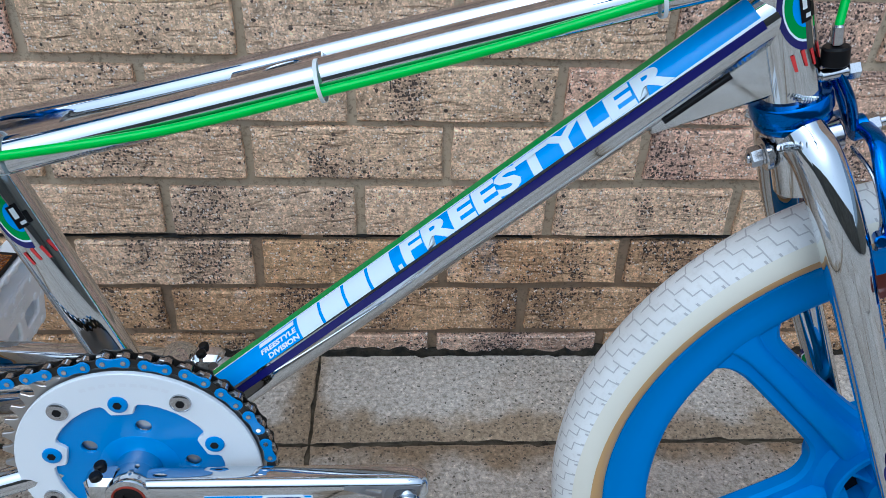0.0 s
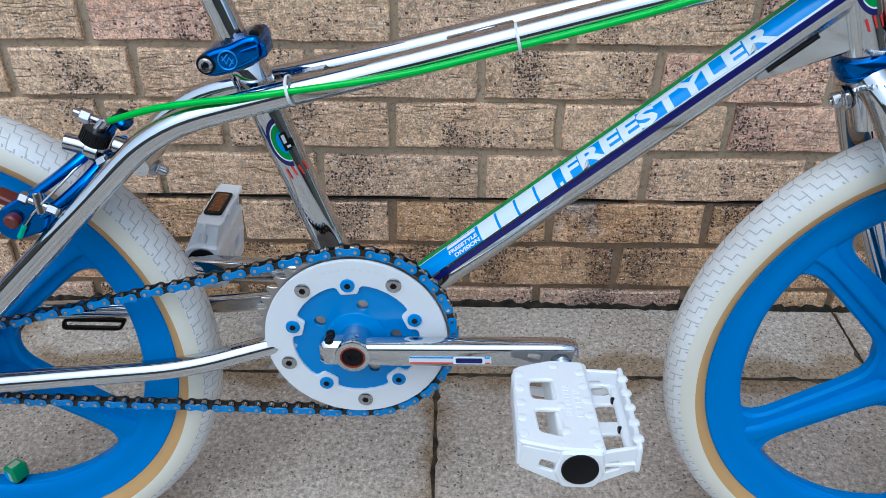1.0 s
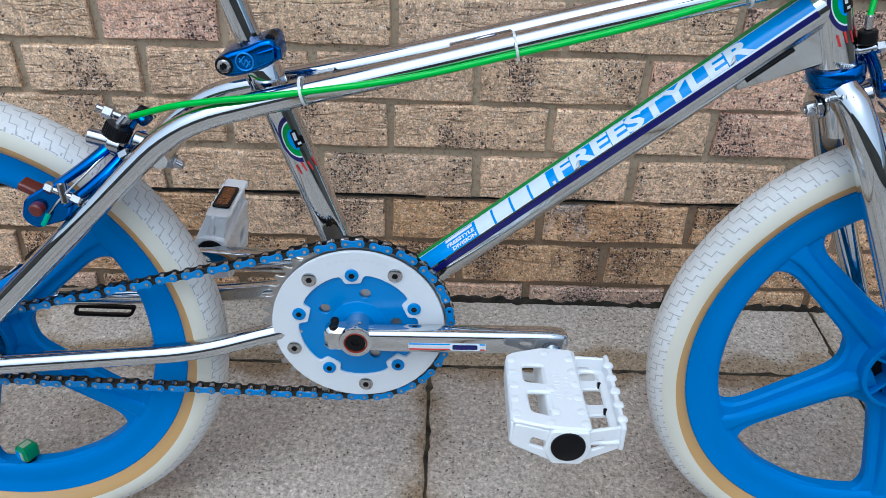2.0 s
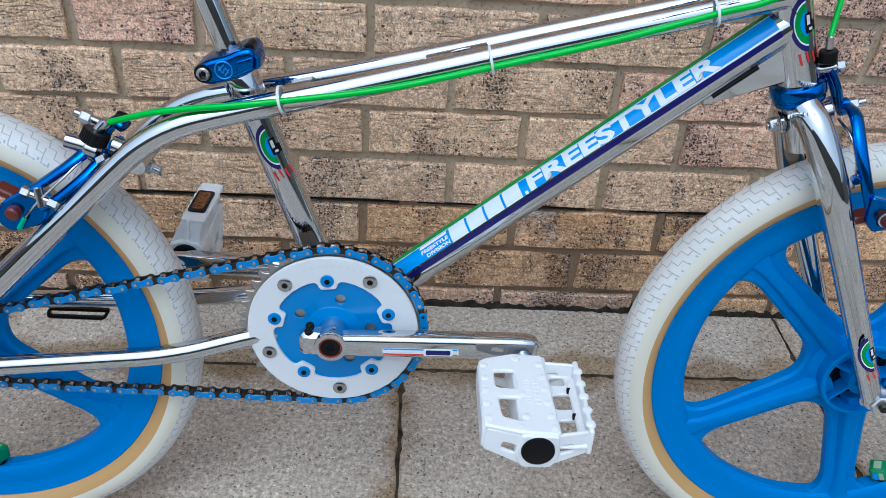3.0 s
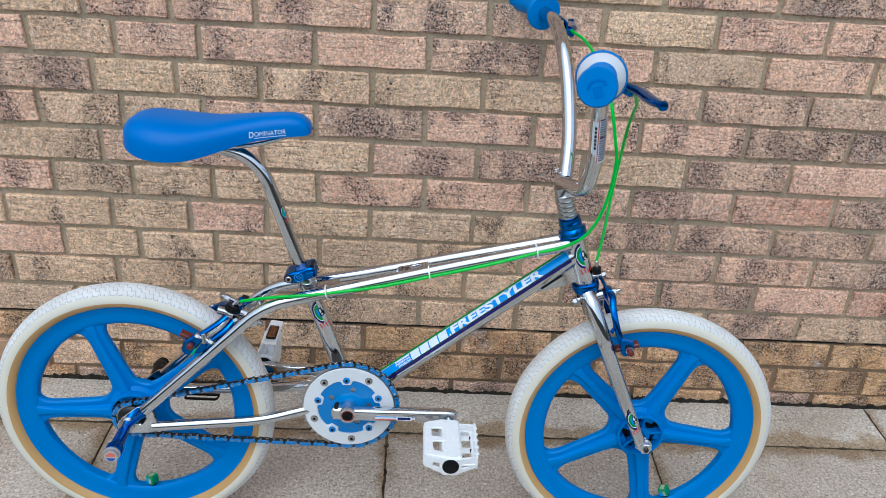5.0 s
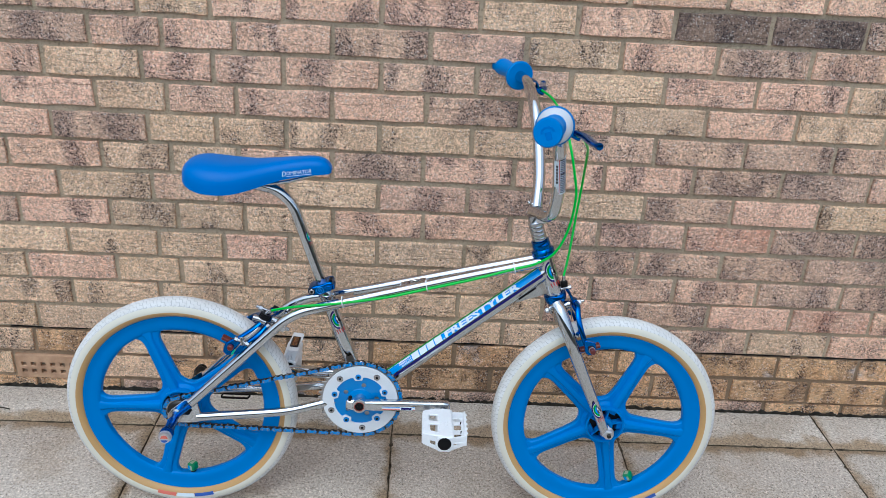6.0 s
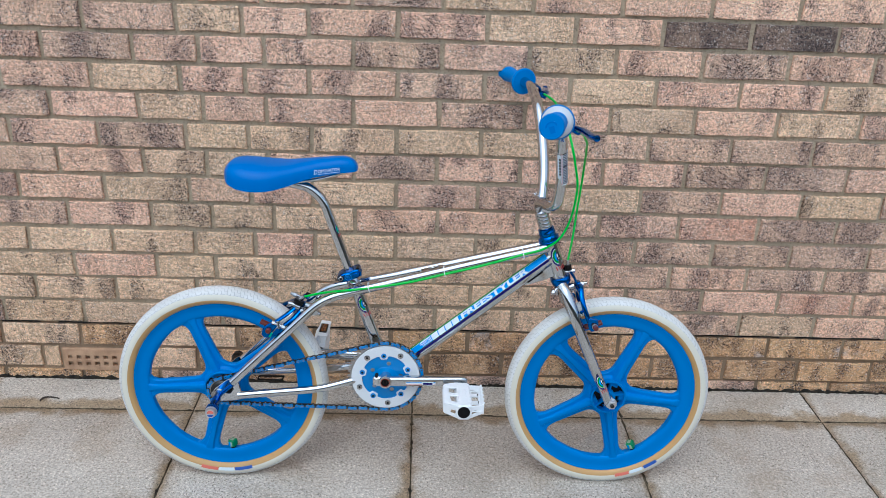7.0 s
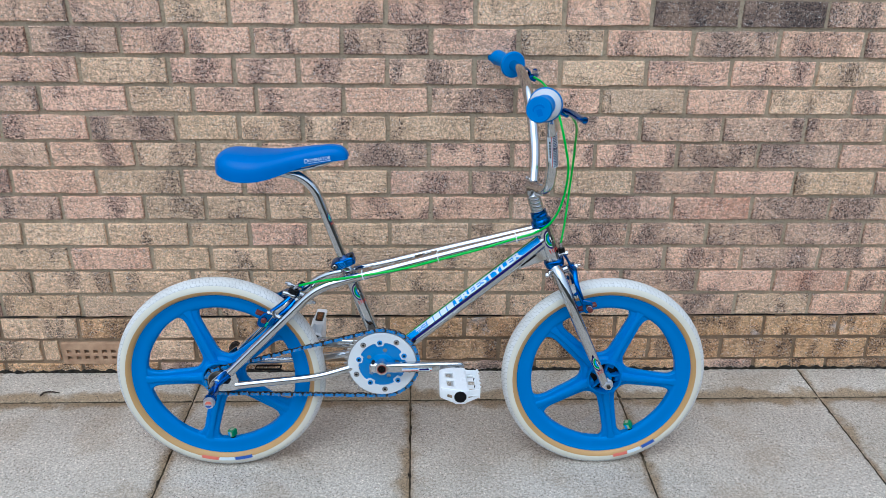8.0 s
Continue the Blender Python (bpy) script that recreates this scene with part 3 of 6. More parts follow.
def lay_bricks():
    far = {}
    for k in range(-1, 34):
        dx, dz = STRAY.get(k, (0.0, 0.0))
        js = course_joints(k)
        first = sum(j <= -1.75 for j in js)
        js = [j + dx + random.uniform(-0.0018, 0.0018) for j in js]
        for i, (a, b) in enumerate(zip(js, js[1:])):
            tone = brick_tone(k, i - first)
            if k == 0 and a < VENT_X[1] and b > VENT_X[0]:
                # bricks are cut to butt against the vent
                a, b = (a, VENT_X[0]) if a < VENT_X[0] - 0.03 else (VENT_X[1], b)
                if b - a < 0.03:
                    continue
            w, me = brick_mesh_for(b - a)
            z = FIRST + k * COURSE + dz + GAP / 2 + random.uniform(-0.0012, 0.0012)
            m = pose(a + GAP / 2, -0.001 + random.uniform(-0.0012, 0.0012), z, 0, random.uniform(-0.25, 0.25), 0)
            m = m @ Matrix.Diagonal(((b - a - GAP) / (w - GAP), 1, 1, 1))
            if -1.7 < a < 1.35 and k < 17:
                ob = twin("brick", me, wall, m)
                ob.material_slots[0].link = "OBJECT"
                ob.material_slots[0].material = tone
            else:
                far.setdefault(tone, []).append((me, m))
    for tone, many in far.items():
        verts, faces = [], []
        for me, m in many:
            o = len(verts)
            verts += [tuple(m @ v.co) for v in me.vertices]
            faces += [tuple(i + o for i in p.vertices) for p in me.polygons]
        me = bpy.data.meshes.new("bricks")
        me.from_pydata(verts, [], faces)
        me.materials.append(tone)
        ob = new("bricks", me)
        ob.parent = wall
        tagged(ob, kind="stuff")


def damp_course():
    """The black felt edge that shows in the second bed joint, torn into stretches."""
    bm = bmesh.new()
    rng = random.Random(5)
    z = FIRST + 2 * COURSE
    x = -3.3
    while x < 1.3:
        rows = []
        end = x + rng.uniform(0.10, 0.45)
        while x < end:
            hang, lift = rng.uniform(0.0001, 0.0013), rng.uniform(0.0, 0.0006)
            out = rng.uniform(0.0005, 0.0035)
            rows.append([bm.verts.new(p) for p in ((x, out, z + lift), (x, out, z - hang), (x, 0.0095, z - hang), (x, 0.0095, z + lift))])
            x += rng.uniform(0.004, 0.014)
        for a, b in zip(rows, rows[1:]):
            for k in range(4):
                bm.faces.new((a[k], a[(k + 1) % 4], b[(k + 1) % 4], b[k]))
        x += rng.uniform(0.01, 0.06)
    ob = new("damp_course", mesh_of("damp_course", bm, material("black_felt", (0.01, 0.01, 0.009), 0.8), False))
    tagged(ob, "torn black felt damp-proof strip in a bed joint", "damp course", kind="structure")


damp_course()

# plain unseen walls, added behind the camera to close the place and darken chrome reflections
for nm, b in (("wall_south", (-8.0, 8.0, -7.2, -7.0, -0.02, 2.5)), ("wall_west", (-8.2, -8.0, -7.2, 0.3, -0.02, 1.6)), ("wall_east", (8.0, 8.2, -7.2, 0.3, -0.02, 1.6))):
    tagged(new(nm, mesh_of(nm, box(*b), UNSEEN_WALL, False)), "plain dark brown wall, unseen, added for the chrome to mirror", "wall", kind="structure")

# ---- bicycle ----
REAR, FRONT, BB = Vector((-0.735, 0, 0.2482)), Vector((0.197, 0, 0.246)), Vector((-0.344, 0, 0.297))
bike = new("bicycle")
bike.matrix_world = pose(0.001, -0.4274, 0.0009, 0, 0, -0.225) @ pose(0, 0, 0, -4.62, 0, 0)
tagged(bike, "chrome freestyle bicycle with blue five-spoke wheels, leaning on the wall", "bicycle")


def L(x, z, l):
    """A point of the bicycle: forward, up and towards the drive side."""
    return Vector((x, -l, z))


def steer(z):
    return 0.0246 + (0.64 - z) * 0.357


# frame tubes
part("head_tube", tube([L(steer(0.542), 0.542, 0), L(steer(0.627), 0.627, 0)], 0.0178, 28), CHROME, bike)
part("down_tube", tube([L(0.040, 0.5995, 0), L(-0.335, 0.289, 0)], 0.0172, 28), CHROME, bike)
part("seat_tube", tube([L(-0.4275, 0.532, 0), L(-0.344, 0.30, 0)], 0.0145, 24), CHROME, bike)
for s in (1, -1):
    stay = [L(-0.345, 0.5270, 0.0285), L(-0.410, 0.5126, 0.0365), L(-0.4895, 0.4933, 0.0465), L(-0.575, 0.4095, 0.0555)] if s > 0 else [L(-0.345, 0.5252, -0.0245), L(-0.410, 0.5098, -0.029), L(-0.4910, 0.4900, -0.0375), L(-0.575, 0.4085, -0.053)]
    path = rounded([L(0.022, 0.6205, 0.0135 * s), L(-0.150, 0.5765, 0.0175 * s), L(-0.250, 0.5500, 0.0205 * s)] + stay + [L(-0.702, 0.2830, 0.060 * s)], 0.05)
    part("top_tube", tube(path, 0.0105, 18), CHROME, bike)
    path = rounded([L(-0.352, 0.297, 0.028 * s), L(-0.425, 0.283, 0.040 * s), L(-0.497, 0.266, 0.052 * s), L(-0.690, 0.249, 0.060 * s)], 0.04)
    part("chainstay", tube(path, 0.0095, 18), CHROME, bike)
part("bottom_bracket_shell", lathe([(0, -0.036), (0.021, -0.036), (0.0215, -0.034), (0.0215, 0.034), (0.021, 0.036), (0, 0.036)], 28, at=Matrix.Translation(BB)), CHROME, bike)
gus = [(0.032, 0.590), (0.048, 0.552), (0.040, 0.547), (-0.024, 0.524), (-0.030, 0.541)]
part("gusset", plate(gus, (), -0.011, 0.011, 0.002), CHROME, bike)


def fork():
    crown = part("fork", tube([L(steer(0.488), 0.488, 0), L(steer(0.535), 0.535, 0)], 0.0160, 24), CHROME, bike)
    for s in (1, -1):
        path = spline([L(0.0615, 0.5290, 0.018 * s), L(0.0700, 0.5150, 0.0335 * s), L(0.0855, 0.480, 0.0465 * s), L(0.1065, 0.430, 0.052 * s), L(0.148, 0.339, 0.0545 * s), L(0.191, 0.247, 0.0560 * s)], 7)
        part("leg", tube(path, lambda t: 0.0142 if t < 0.5 else 0.0142 - 0.004 * (t - 0.5) / 0.5, 22), CHROME, crown)
    return crown


fork()


def tyre_mesh(radius, width):
    """Rubber carcass: cream and tan side walls, white tread. Its uv runs along and across the tread, in metres."""
    bead = 0.2105
    h = radius - bead
    c = bead + 0.46 * h
    n, seg = 40, 180
    bm = bmesh.new()
    uv = bm.loops.layers.uv.new("tread")
    rows, cross, slots = [], [], []
    s, last = 0.0, None
    for i in range(n + 1):
        k = -0.86 + 1.72 * i / n
        a = math.pi * k
        y = 0.5 * width * math.copysign(abs(math.sin(a)) ** 0.9, a)
        r = c + (radius - c) * math.cos(a) if math.cos(a) > 0 else c + (c - bead) * math.cos(a)
        if last:
            s += math.hypot(r - last[0], y - last[1])
        last = (r, y)
        cross.append(s)
        rows.append([bm.verts.new((r * math.cos(t), y, r * math.sin(t))) for t in (2 * math.pi * j / seg for j in range(seg))])
        k = abs(-0.86 + 1.72 * (i + 0.5) / n)
        slots.append(0 if k < 0.36 else (1 if k < 0.54 else 2))
    mid = cross[-1] / 2
    for i in range(n):
        for j in range(seg):
            q = (j + 1) % seg
            f = bm.faces.new((rows[i][j], rows[i][q], rows[i + 1][q], rows[i + 1][j]))
            f.material_index = slots[i]
            for lp, (ii, jj) in zip(f.loops, ((i, j), (i, j + 1), (i + 1, j + 1), (i + 1, j))):
                lp[uv].uv = (2 * math.pi * radius * jj / seg, cross[ii] - mid)
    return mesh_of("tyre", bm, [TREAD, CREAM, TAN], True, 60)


def wheel_mesh():
    """Five-spoke moulded nylon wheel about the y axis, one spoke straight up."""
    bm = bmesh.new()
    # rim channel
    half = [(0.1785, -0.0072), (0.1800, -0.0092), (0.1840, -0.0112), (0.1900, -0.0122), (0.1975, -0.0120), (0.2055, -0.0128), (0.2100, -0.0150), (0.2128, -0.0158), (0.2142, -0.0148), (0.2135, -0.0108), (0.2060, -0.0095)]
    rim = half + [(r, -y) for r, y in half[::-1]]
    rim_me = mesh_of("rim", lathe(rim, 120, closed=True), BLUE, True, 35)
    holes = []
    for k in range(5):
        mid = math.pi / 2 + math.pi / 5 + k * 2 * math.pi / 5
        def at(r, off, turn):
            # a point of the spoke's flank: turn is the spoke's own direction
            return (r * math.cos(turn) - off * math.sin(turn), r * math.sin(turn) + off * math.cos(turn))
        lo, hi = mid - math.pi / 5, mid + math.pi / 5
        pts = [at(0.054, 0.0222, lo), at(0.082, 0.0196, lo), at(0.1895, 0.0165, lo), (0.1802 * math.cos(mid), 0.1802 * math.sin(mid)),
               at(0.1895, -0.0165, hi), at(0.082, -0.0196, hi), at(0.054, -0.0222, hi)]
        holes.append(round_loop(pts, 0.046, 10))
    add_plate(bm, circle(0.1890, 100), holes, -0.0076, 0.0076, 0.0030)
    web = mesh_of("wheel", bm, BLUE, True, 35)
    # raised rib of one spoke, on both faces
    bm = bmesh.new()
    m = Matrix.Rotation(-math.pi / 2, 4, "Y")
    for s in (1, -1):
        rows = []
        for x, w, h in ((0.028, 0.0150, 0.0200), (0.045, 0.0128, 0.0194), (0.075, 0.0104, 0.0172), (0.110, 0.0092, 0.0150), (0.145, 0.0086, 0.0134), (0.166, 0.0092, 0.0124), (0.178, 0.0125, 0.0114), (0.187, 0.0190, 0.0100)):
            row = []
            for u, lift in ((-1, 0), (-0.92, 0.10), (-0.80, 0.45), (-0.68, 0.80), (-0.56, 0.95), (-0.40, 1.0), (0, 1.02), (0.40, 1.0), (0.56, 0.95), (0.68, 0.80), (0.80, 0.45), (0.92, 0.10), (1, 0)):
                row.append(bm.verts.new(m @ Vector((x, s * (0.0064 + (h - 0.0064) * lift), u * w))))
            rows.append(row)
        for a, b in zip(rows, rows[1:]):
            for k in range(12):
                bm.faces.new((a[k], a[k + 1], b[k + 1], b[k]))
        bm.faces.new(rows[0])
        bm.faces.new(rows[-1][::-1])
    rib = mesh_of("spoke_rib", bm, BLUE, True, 50)
    bm = bmesh.new()
    # hub barrel with its open webbed pocket
    barrel = [(0.0425, -0.0285), (0.0435, -0.027), (0.0425, -0.013), (0.052, -0.006), (0.052, 0.006), (0.0425, 0.013), (0.0435, 0.027), (0.0425, 0.0285),
              (0.0390, 0.0285), (0.0375, 0.010), (0.0375, -0.010), (0.0390, -0.0285)]
    add_lathe(bm, barrel, 56, closed=True)
    core = [(0.0165, -0.029), (0.0165, 0.029), (0.009, 0.029), (0.009, -0.029)]
    add_lathe(bm, core, 36, closed=True)
    for k in range(5):
        m = Matrix.Rotation(-(math.pi / 2 + 0.3 + k * 2 * math.pi / 5), 4, "Y")
        add_box(bm, 0.015, 0.0400, -0.025, 0.025, -0.0016, 0.0016, 0.0006, m)
    floor = mesh_of("hub_shell", plate(circle(0.0378, 40), [circle(0.010, 24)], -0.009, 0.009, 0.0), BLACK)
    return web, rim_me, rib, mesh_of("hub", bm, BLUE, True, 35), floor


WEB, RIM, RIB, HUB, SHELL = wheel_mesh()
TYRE_F, TYRE_R = tyre_mesh(0.2505, 0.0465), tyre_mesh(0.2512, 0.0505)


def wheel(centre, turn, tyre):
    w = twin("wheel", WEB, bike, Matrix.Translation(centre) @ Matrix.Rotation(radians(turn), 4, "Y"), "blue moulded nylon wheel with five spokes")
    twin("rim", RIM, w, Matrix())
    twin("hub", HUB, w, Matrix())
    twin("hub_shell", SHELL, w, Matrix())
    for k in range(5):
        twin("spoke_rib", RIB, w, Matrix.Rotation(k * 2 * math.pi / 5, 4, "Y"))
    twin("tyre", tyre, w, Matrix(), "off-white tyre with tan sidewalls")
    return w


front_wheel = wheel(FRONT, 169.5, TYRE_F)
rear_wheel = wheel(REAR, 194.0, TYRE_R)

# headset, stem and handlebar
def on_steer(z0, z1):
    return between(L(steer(z0), z0, 0), L(steer(z1), z1, 0))


def headset():
    low = [(0.0165, 0), (0.0207, 0), (0.0221, 0.002), (0.0221, 0.0045), (0.0212, 0.0055), (0.0212, 0.007), (0.0236, 0.0085), (0.0236, 0.0165), (0.0225, 0.018), (0.0178, 0.0185)]
    part("headset_cup", lathe(low, 44, at=on_steer(0.5300, 0.60)), BLUE_ANO, bike, "blue anodised lower headset cup")
    top = [(0.0178, 0), (0.0212, 0.001), (0.0232, 0.003), (0.0232, 0.009), (0.0221, 0.0105), (0.0236, 0.012), (0.0236, 0.0175), (0.0193, 0.0205), (0.0185, 0.022),
           (0.0193, 0.0235), (0.0193, 0.0285), (0.0195, 0.031), (0.0185, 0.0325), (0.0185, 0.037), (0.0185, 0.039), (0.0120, 0.0392)]
    part("headset_cup", lathe(top, 44, at=on_steer(0.6265, 0.70)), BLUE_ANO, bike, "blue anodised upper headset cup and locknut")
    rings = [(0.0, 0.0)]
    for k in range(5):
        z = 0.0085 * k
        rings += [(0.0148, z), (0.0155, z + 0.001), (0.0155, z + 0.0068), (0.0148, z + 0.0078)]
    rings += [(0.0135, 0.0435), (0.0135, 0.056), (0.0, 0.056)]
    part("stem", lathe(rings, 32, at=on_steer(0.664, 0.75)), STEEL, bike, "stacked alloy stem collars")


headset()


def handlebar():
    near = [L(-0.004, 0.722, -0.014), L(0.029, 0.7205, 0.038), L(0.0325, 0.785, 0.068), L(0.0165, 0.885, 0.114), L(0.003, 0.938, 0.170),
            L(-0.005, 0.949, 0.215), L(-0.0195, 0.9525, 0.262), L(-0.049, 0.9632, 0.377)]
    far = [L(0.004, 0.728, -0.014), L(0.0115, 0.785, -0.055), L(0.0065, 0.865, -0.098), L(-0.002, 0.925, -0.150), L(-0.010, 0.953, -0.215),
           L(-0.0225, 0.9605, -0.262), L(-0.063, 0.9705, -0.377)]
    bm = add_tube(bmesh.new(), rounded(near, 0.032, 8), 0.0124, 22)
    add_tube(bm, rounded(far, 0.04, 8), 0.0124, 22)
    bar = part("handlebar", bm, CHROME, bike, "chrome freestyle handlebar")
    bm = rod(bmesh.new(), L(0.012, 0.703, 0), L(0.0145, 0.727, 0), 0.0165, 24, 0.002)
    part("clamp_block", bm, CHROME, bar)
    bm = bmesh.new()
    for k in range(9):
        q = 2 * math.pi * k / 9
        add_lathe(bm, [(0, -0.002), (0.0022, 0), (0, 0.002)], 8, at=Matrix.Translation(L(0.001 + 0.0125 * math.cos(q), 0.737, -0.02 + 0.0125 * math.sin(q))))
    part("weld_bead", bm, CHROME, bar)
    for s in (1, -1):
        a, b = (L(-0.0188, 0.9522, 0.258), L(-0.0492, 0.9633, 0.379)) if s > 0 else (L(-0.0215, 0.9602, -0.258), L(-0.0635, 0.9706, -0.379))
        h = (b - a).length
        grip = [(0.012, 0.004), (0.0300, 0.004), (0.0326, 0.007), (0.0326, 0.0105), (0.0305, 0.0135)]
        ring = [(0.0302, 0.0130), (0.0285, 0.0165), (0.024, 0.020), (0.019, 0.0225)]
        body = [(0.020, 0.0215), (0.0172, 0.030), (0.0165, 0.05), (0.0180, 0.075), (0.0205, h - 0.022), (0.0232, h - 0.010), (0.0232, h - 0.004), (0.0212, h), (0.0, h)]
        g = part("grip", lathe(grip, 44, at=between(a, b)), BLUE, bar, "blue rubber mushroom grip")
        part("grip_body", lathe(body, 40, at=between(a, b)), BLUE, g)
        part("grip_flange_ring", lathe(ring, 44, at=between(a, b)), material("grip_white", (0.55, 0.58, 0.62), 0.5) if s > 0 else BLUE, g, "pale ring" if s > 0 else "")
        if s > 0:
            bm = bmesh.new()
            at = between(a, b) @ Matrix.Rotation(radians(20), 4, "Y")
            arch = [(0.0115 * math.cos(math.pi * k / 14), 0.0100 * math.sin(math.pi * k / 14)) for k in range(15)]
            gap = [(0.0080 * math.cos(math.pi * k / 14), 0.0066 * math.sin(math.pi * k / 14)) for k in range(14, -1, -1)]
            add_plate(bm, arch + gap, (), h - 0.0006, h + 0.0007, 0.0003, at)
            add_box(bm, -0.0048, 0.0048, h - 0.0006, h + 0.0007, -0.0115, 0.0012, 0.0003, at)
            part("moulded_emblem", bm, BLUE_SADDLE, g)
        # brake lever
        c = L(0.0, 0.944, 0.232 * s)
        bm = add_lathe(bmesh.new(), [(0.0125, -0.009), (0.0155, -0.0085), (0.0155, 0.0085), (0.0125, 0.009)], 26, at=between(c, L(-0.006, 0.950, 0.262 * s)))
        rod(bm, L(0.004, 0.940, 0.230 * s), L(0.030, 0.928, 0.238 * s), 0.0062, 14, 0.002)
        lever = part("brake_lever", bm, BLUE_ANO, bar, "dark blue anodised brake lever")
        path = spline([L(0.020, 0.938, 0.238 * s), L(0.032, 0.936, 0.262 * s), L(0.036, 0.935, 0.292 * s), L(0.038, 0.936, 0.318 * s), L(0.041, 0.937, 0.335 * s)], 6)
        part("lever_blade", tube(path, lambda t: 0.0062 + 0.0026 * math.sin(math.pi * min(1, t * 1.15)) - 0.0015 * (t > 0.93), 14, True, 0.75), BLUE_ANO, lever)
        part("lever_tip", lathe([(0, -0.005), (0.005, -0.004), (0.0066, 0), (0.005, 0.004), (0, 0.005)], 16, at=Matrix.Translation(L(0.041, 0.937, 0.336 * s))), BLUE_ANO, lever)
    # decal on the drive-side riser
    a, b = L(0.0318, 0.7905, 0.0703), L(0.0188, 0.8717, 0.1078)
    shell(bar, "decal", a, b, 0.01265, -70, 75, DECAL_WHITE, tilt=15)
    for k in range(19):
        u0 = 0.04 + 0.92 * k / 19
        shell(bar, "decal_bar", a.lerp(b, u0), a.lerp(b, u0 + (0.026 if k != 10 else 0.045)), 0.0129, -14, 44, DECAL_NAVY if k % 2 else BLACK, tilt=15)
    for k in range(6):
        shell(bar, "decal_mark", a.lerp(b, 0.30 + 0.085 * k), a.lerp(b, 0.36 + 0.085 * k), 0.0129, -50, -34, BLACK, tilt=15)
    for t0, t1 in ((-26, -20), (50, 55)):
        shell(bar, "decal_line", a.lerp(b, 0.02), a.lerp(b, 0.98), 0.0129, t0, t1, DECAL_RED, tilt=15)


def frame_of(a, b):
    """Axes of a tube: along, towards the drive side, up."""
    d = (Vector(b) - Vector(a)).normalized()
    near = Vector((0, -1, 0))
    near = (near - d * near.dot(d)).normalized()
    up = near.cross(d)
    if up.z < 0:
        up = -up
    return d, near, up


def shell(parent, name, a, b, r, deg0, deg1, mat, label="", tilt=0, nu=2):
    """A thin curved film on a tube, from deg0 to deg1 (0: towards the drive side, 90: up)."""
    d, near, up = frame_of(a, b)
    bm = bmesh.new()
    n = max(2, int(abs(deg1 - deg0) / 6))
    rows = []
    for i in range(nu + 1):
        p = Vector(a).lerp(Vector(b), i / nu)
        rows.append([bm.verts.new(p + (near * math.cos(q) + up * math.sin(q)) * r) for q in (radians(deg0 + tilt + (deg1 - deg0) * k / n) for k in range(n + 1))])
    for u, w in zip(rows, rows[1:]):
        for k in range(n):
            bm.faces.new((u[k], u[k + 1], w[k + 1], w[k]))
    return part(name, bm, mat, parent, label)


def lettering(body, width, height, bold=0.04):
    """A flat mesh of words, its lower left corner at the origin."""
    cu = bpy.data.curves.new("words", "FONT")
    cu.body = body
    cu.resolution_u = 3
    cu.offset = bold
    tmp = new("words", cu)
    bpy.context.view_layer.update()
    me = bpy.data.meshes.new_from_object(tmp.evaluated_get(bpy.context.evaluated_depsgraph_get()))
    bpy.data.objects.remove(tmp)
    bm = bmesh.new()
    bm.from_mesh(me)
    xs, ys = [v.co.x for v in bm.verts], [v.co.y for v in bm.verts]
    x0, x1, y0, y1 = min(xs), max(xs), min(ys), max(ys)
    for v in bm.verts:
        v.co = Vector(((v.co.x - x0) / (x1 - x0) * width, (v.co.y - y0) / (y1 - y0) * height, 0))
    return bm


def wrap_on_tube(bm, a, b, r, start, deg0, height, lean=0.0):
    """Bends flat lettering round a tube; start is metres from a, deg0 the angle of its foot."""
    for k in range(1, 9):
        bmesh.ops.bisect_plane(bm, geom=bm.verts[:] + bm.edges[:] + bm.faces[:], plane_co=(0, height * k / 9, 0), plane_no=(0, 1, 0))
    d, near, up = frame_of(a, b)
    for v in bm.verts:
        q = radians(deg0) + v.co.y / r
        v.co = Vector(a) + d * (start + v.co.x + lean * v.co.y) + (near * math.cos(q) + up * math.sin(q)) * r
    return bm


handlebar()

# decal film on the down tube
DT0, DT1 = L(-0.2935, 0.3233, 0), L(0.028, 0.5896, 0)
DTR = 0.0172
dt_len = (DT1 - DT0).length
down_tube = [o for o in bike.children if o.name.startswith("down_tube")][0]
shell(down_tube, "decal_stripe", DT0, DT1, DTR + 0.0004, 76, 99, DECAL_GREEN, "green decal stripe")
shell(down_tube, "decal_stripe", DT0, DT1, DTR + 0.0004, 73.5, 76, DECAL_WHITE)
shell(down_tube, "decal_panel", DT0, DT1, DTR + 0.0004, 23, 73.5, DECAL_BLUE, "bright blue decal panel")
shell(down_tube, "decal_stripe", DT0, DT1, DTR + 0.0004, 0, 17, DECAL_NAVY, "navy decal stripe")
shell(down_tube, "decal_stripe", DT0, DT1, DTR + 0.0003, 101.5, 103, DECAL_GREEN)


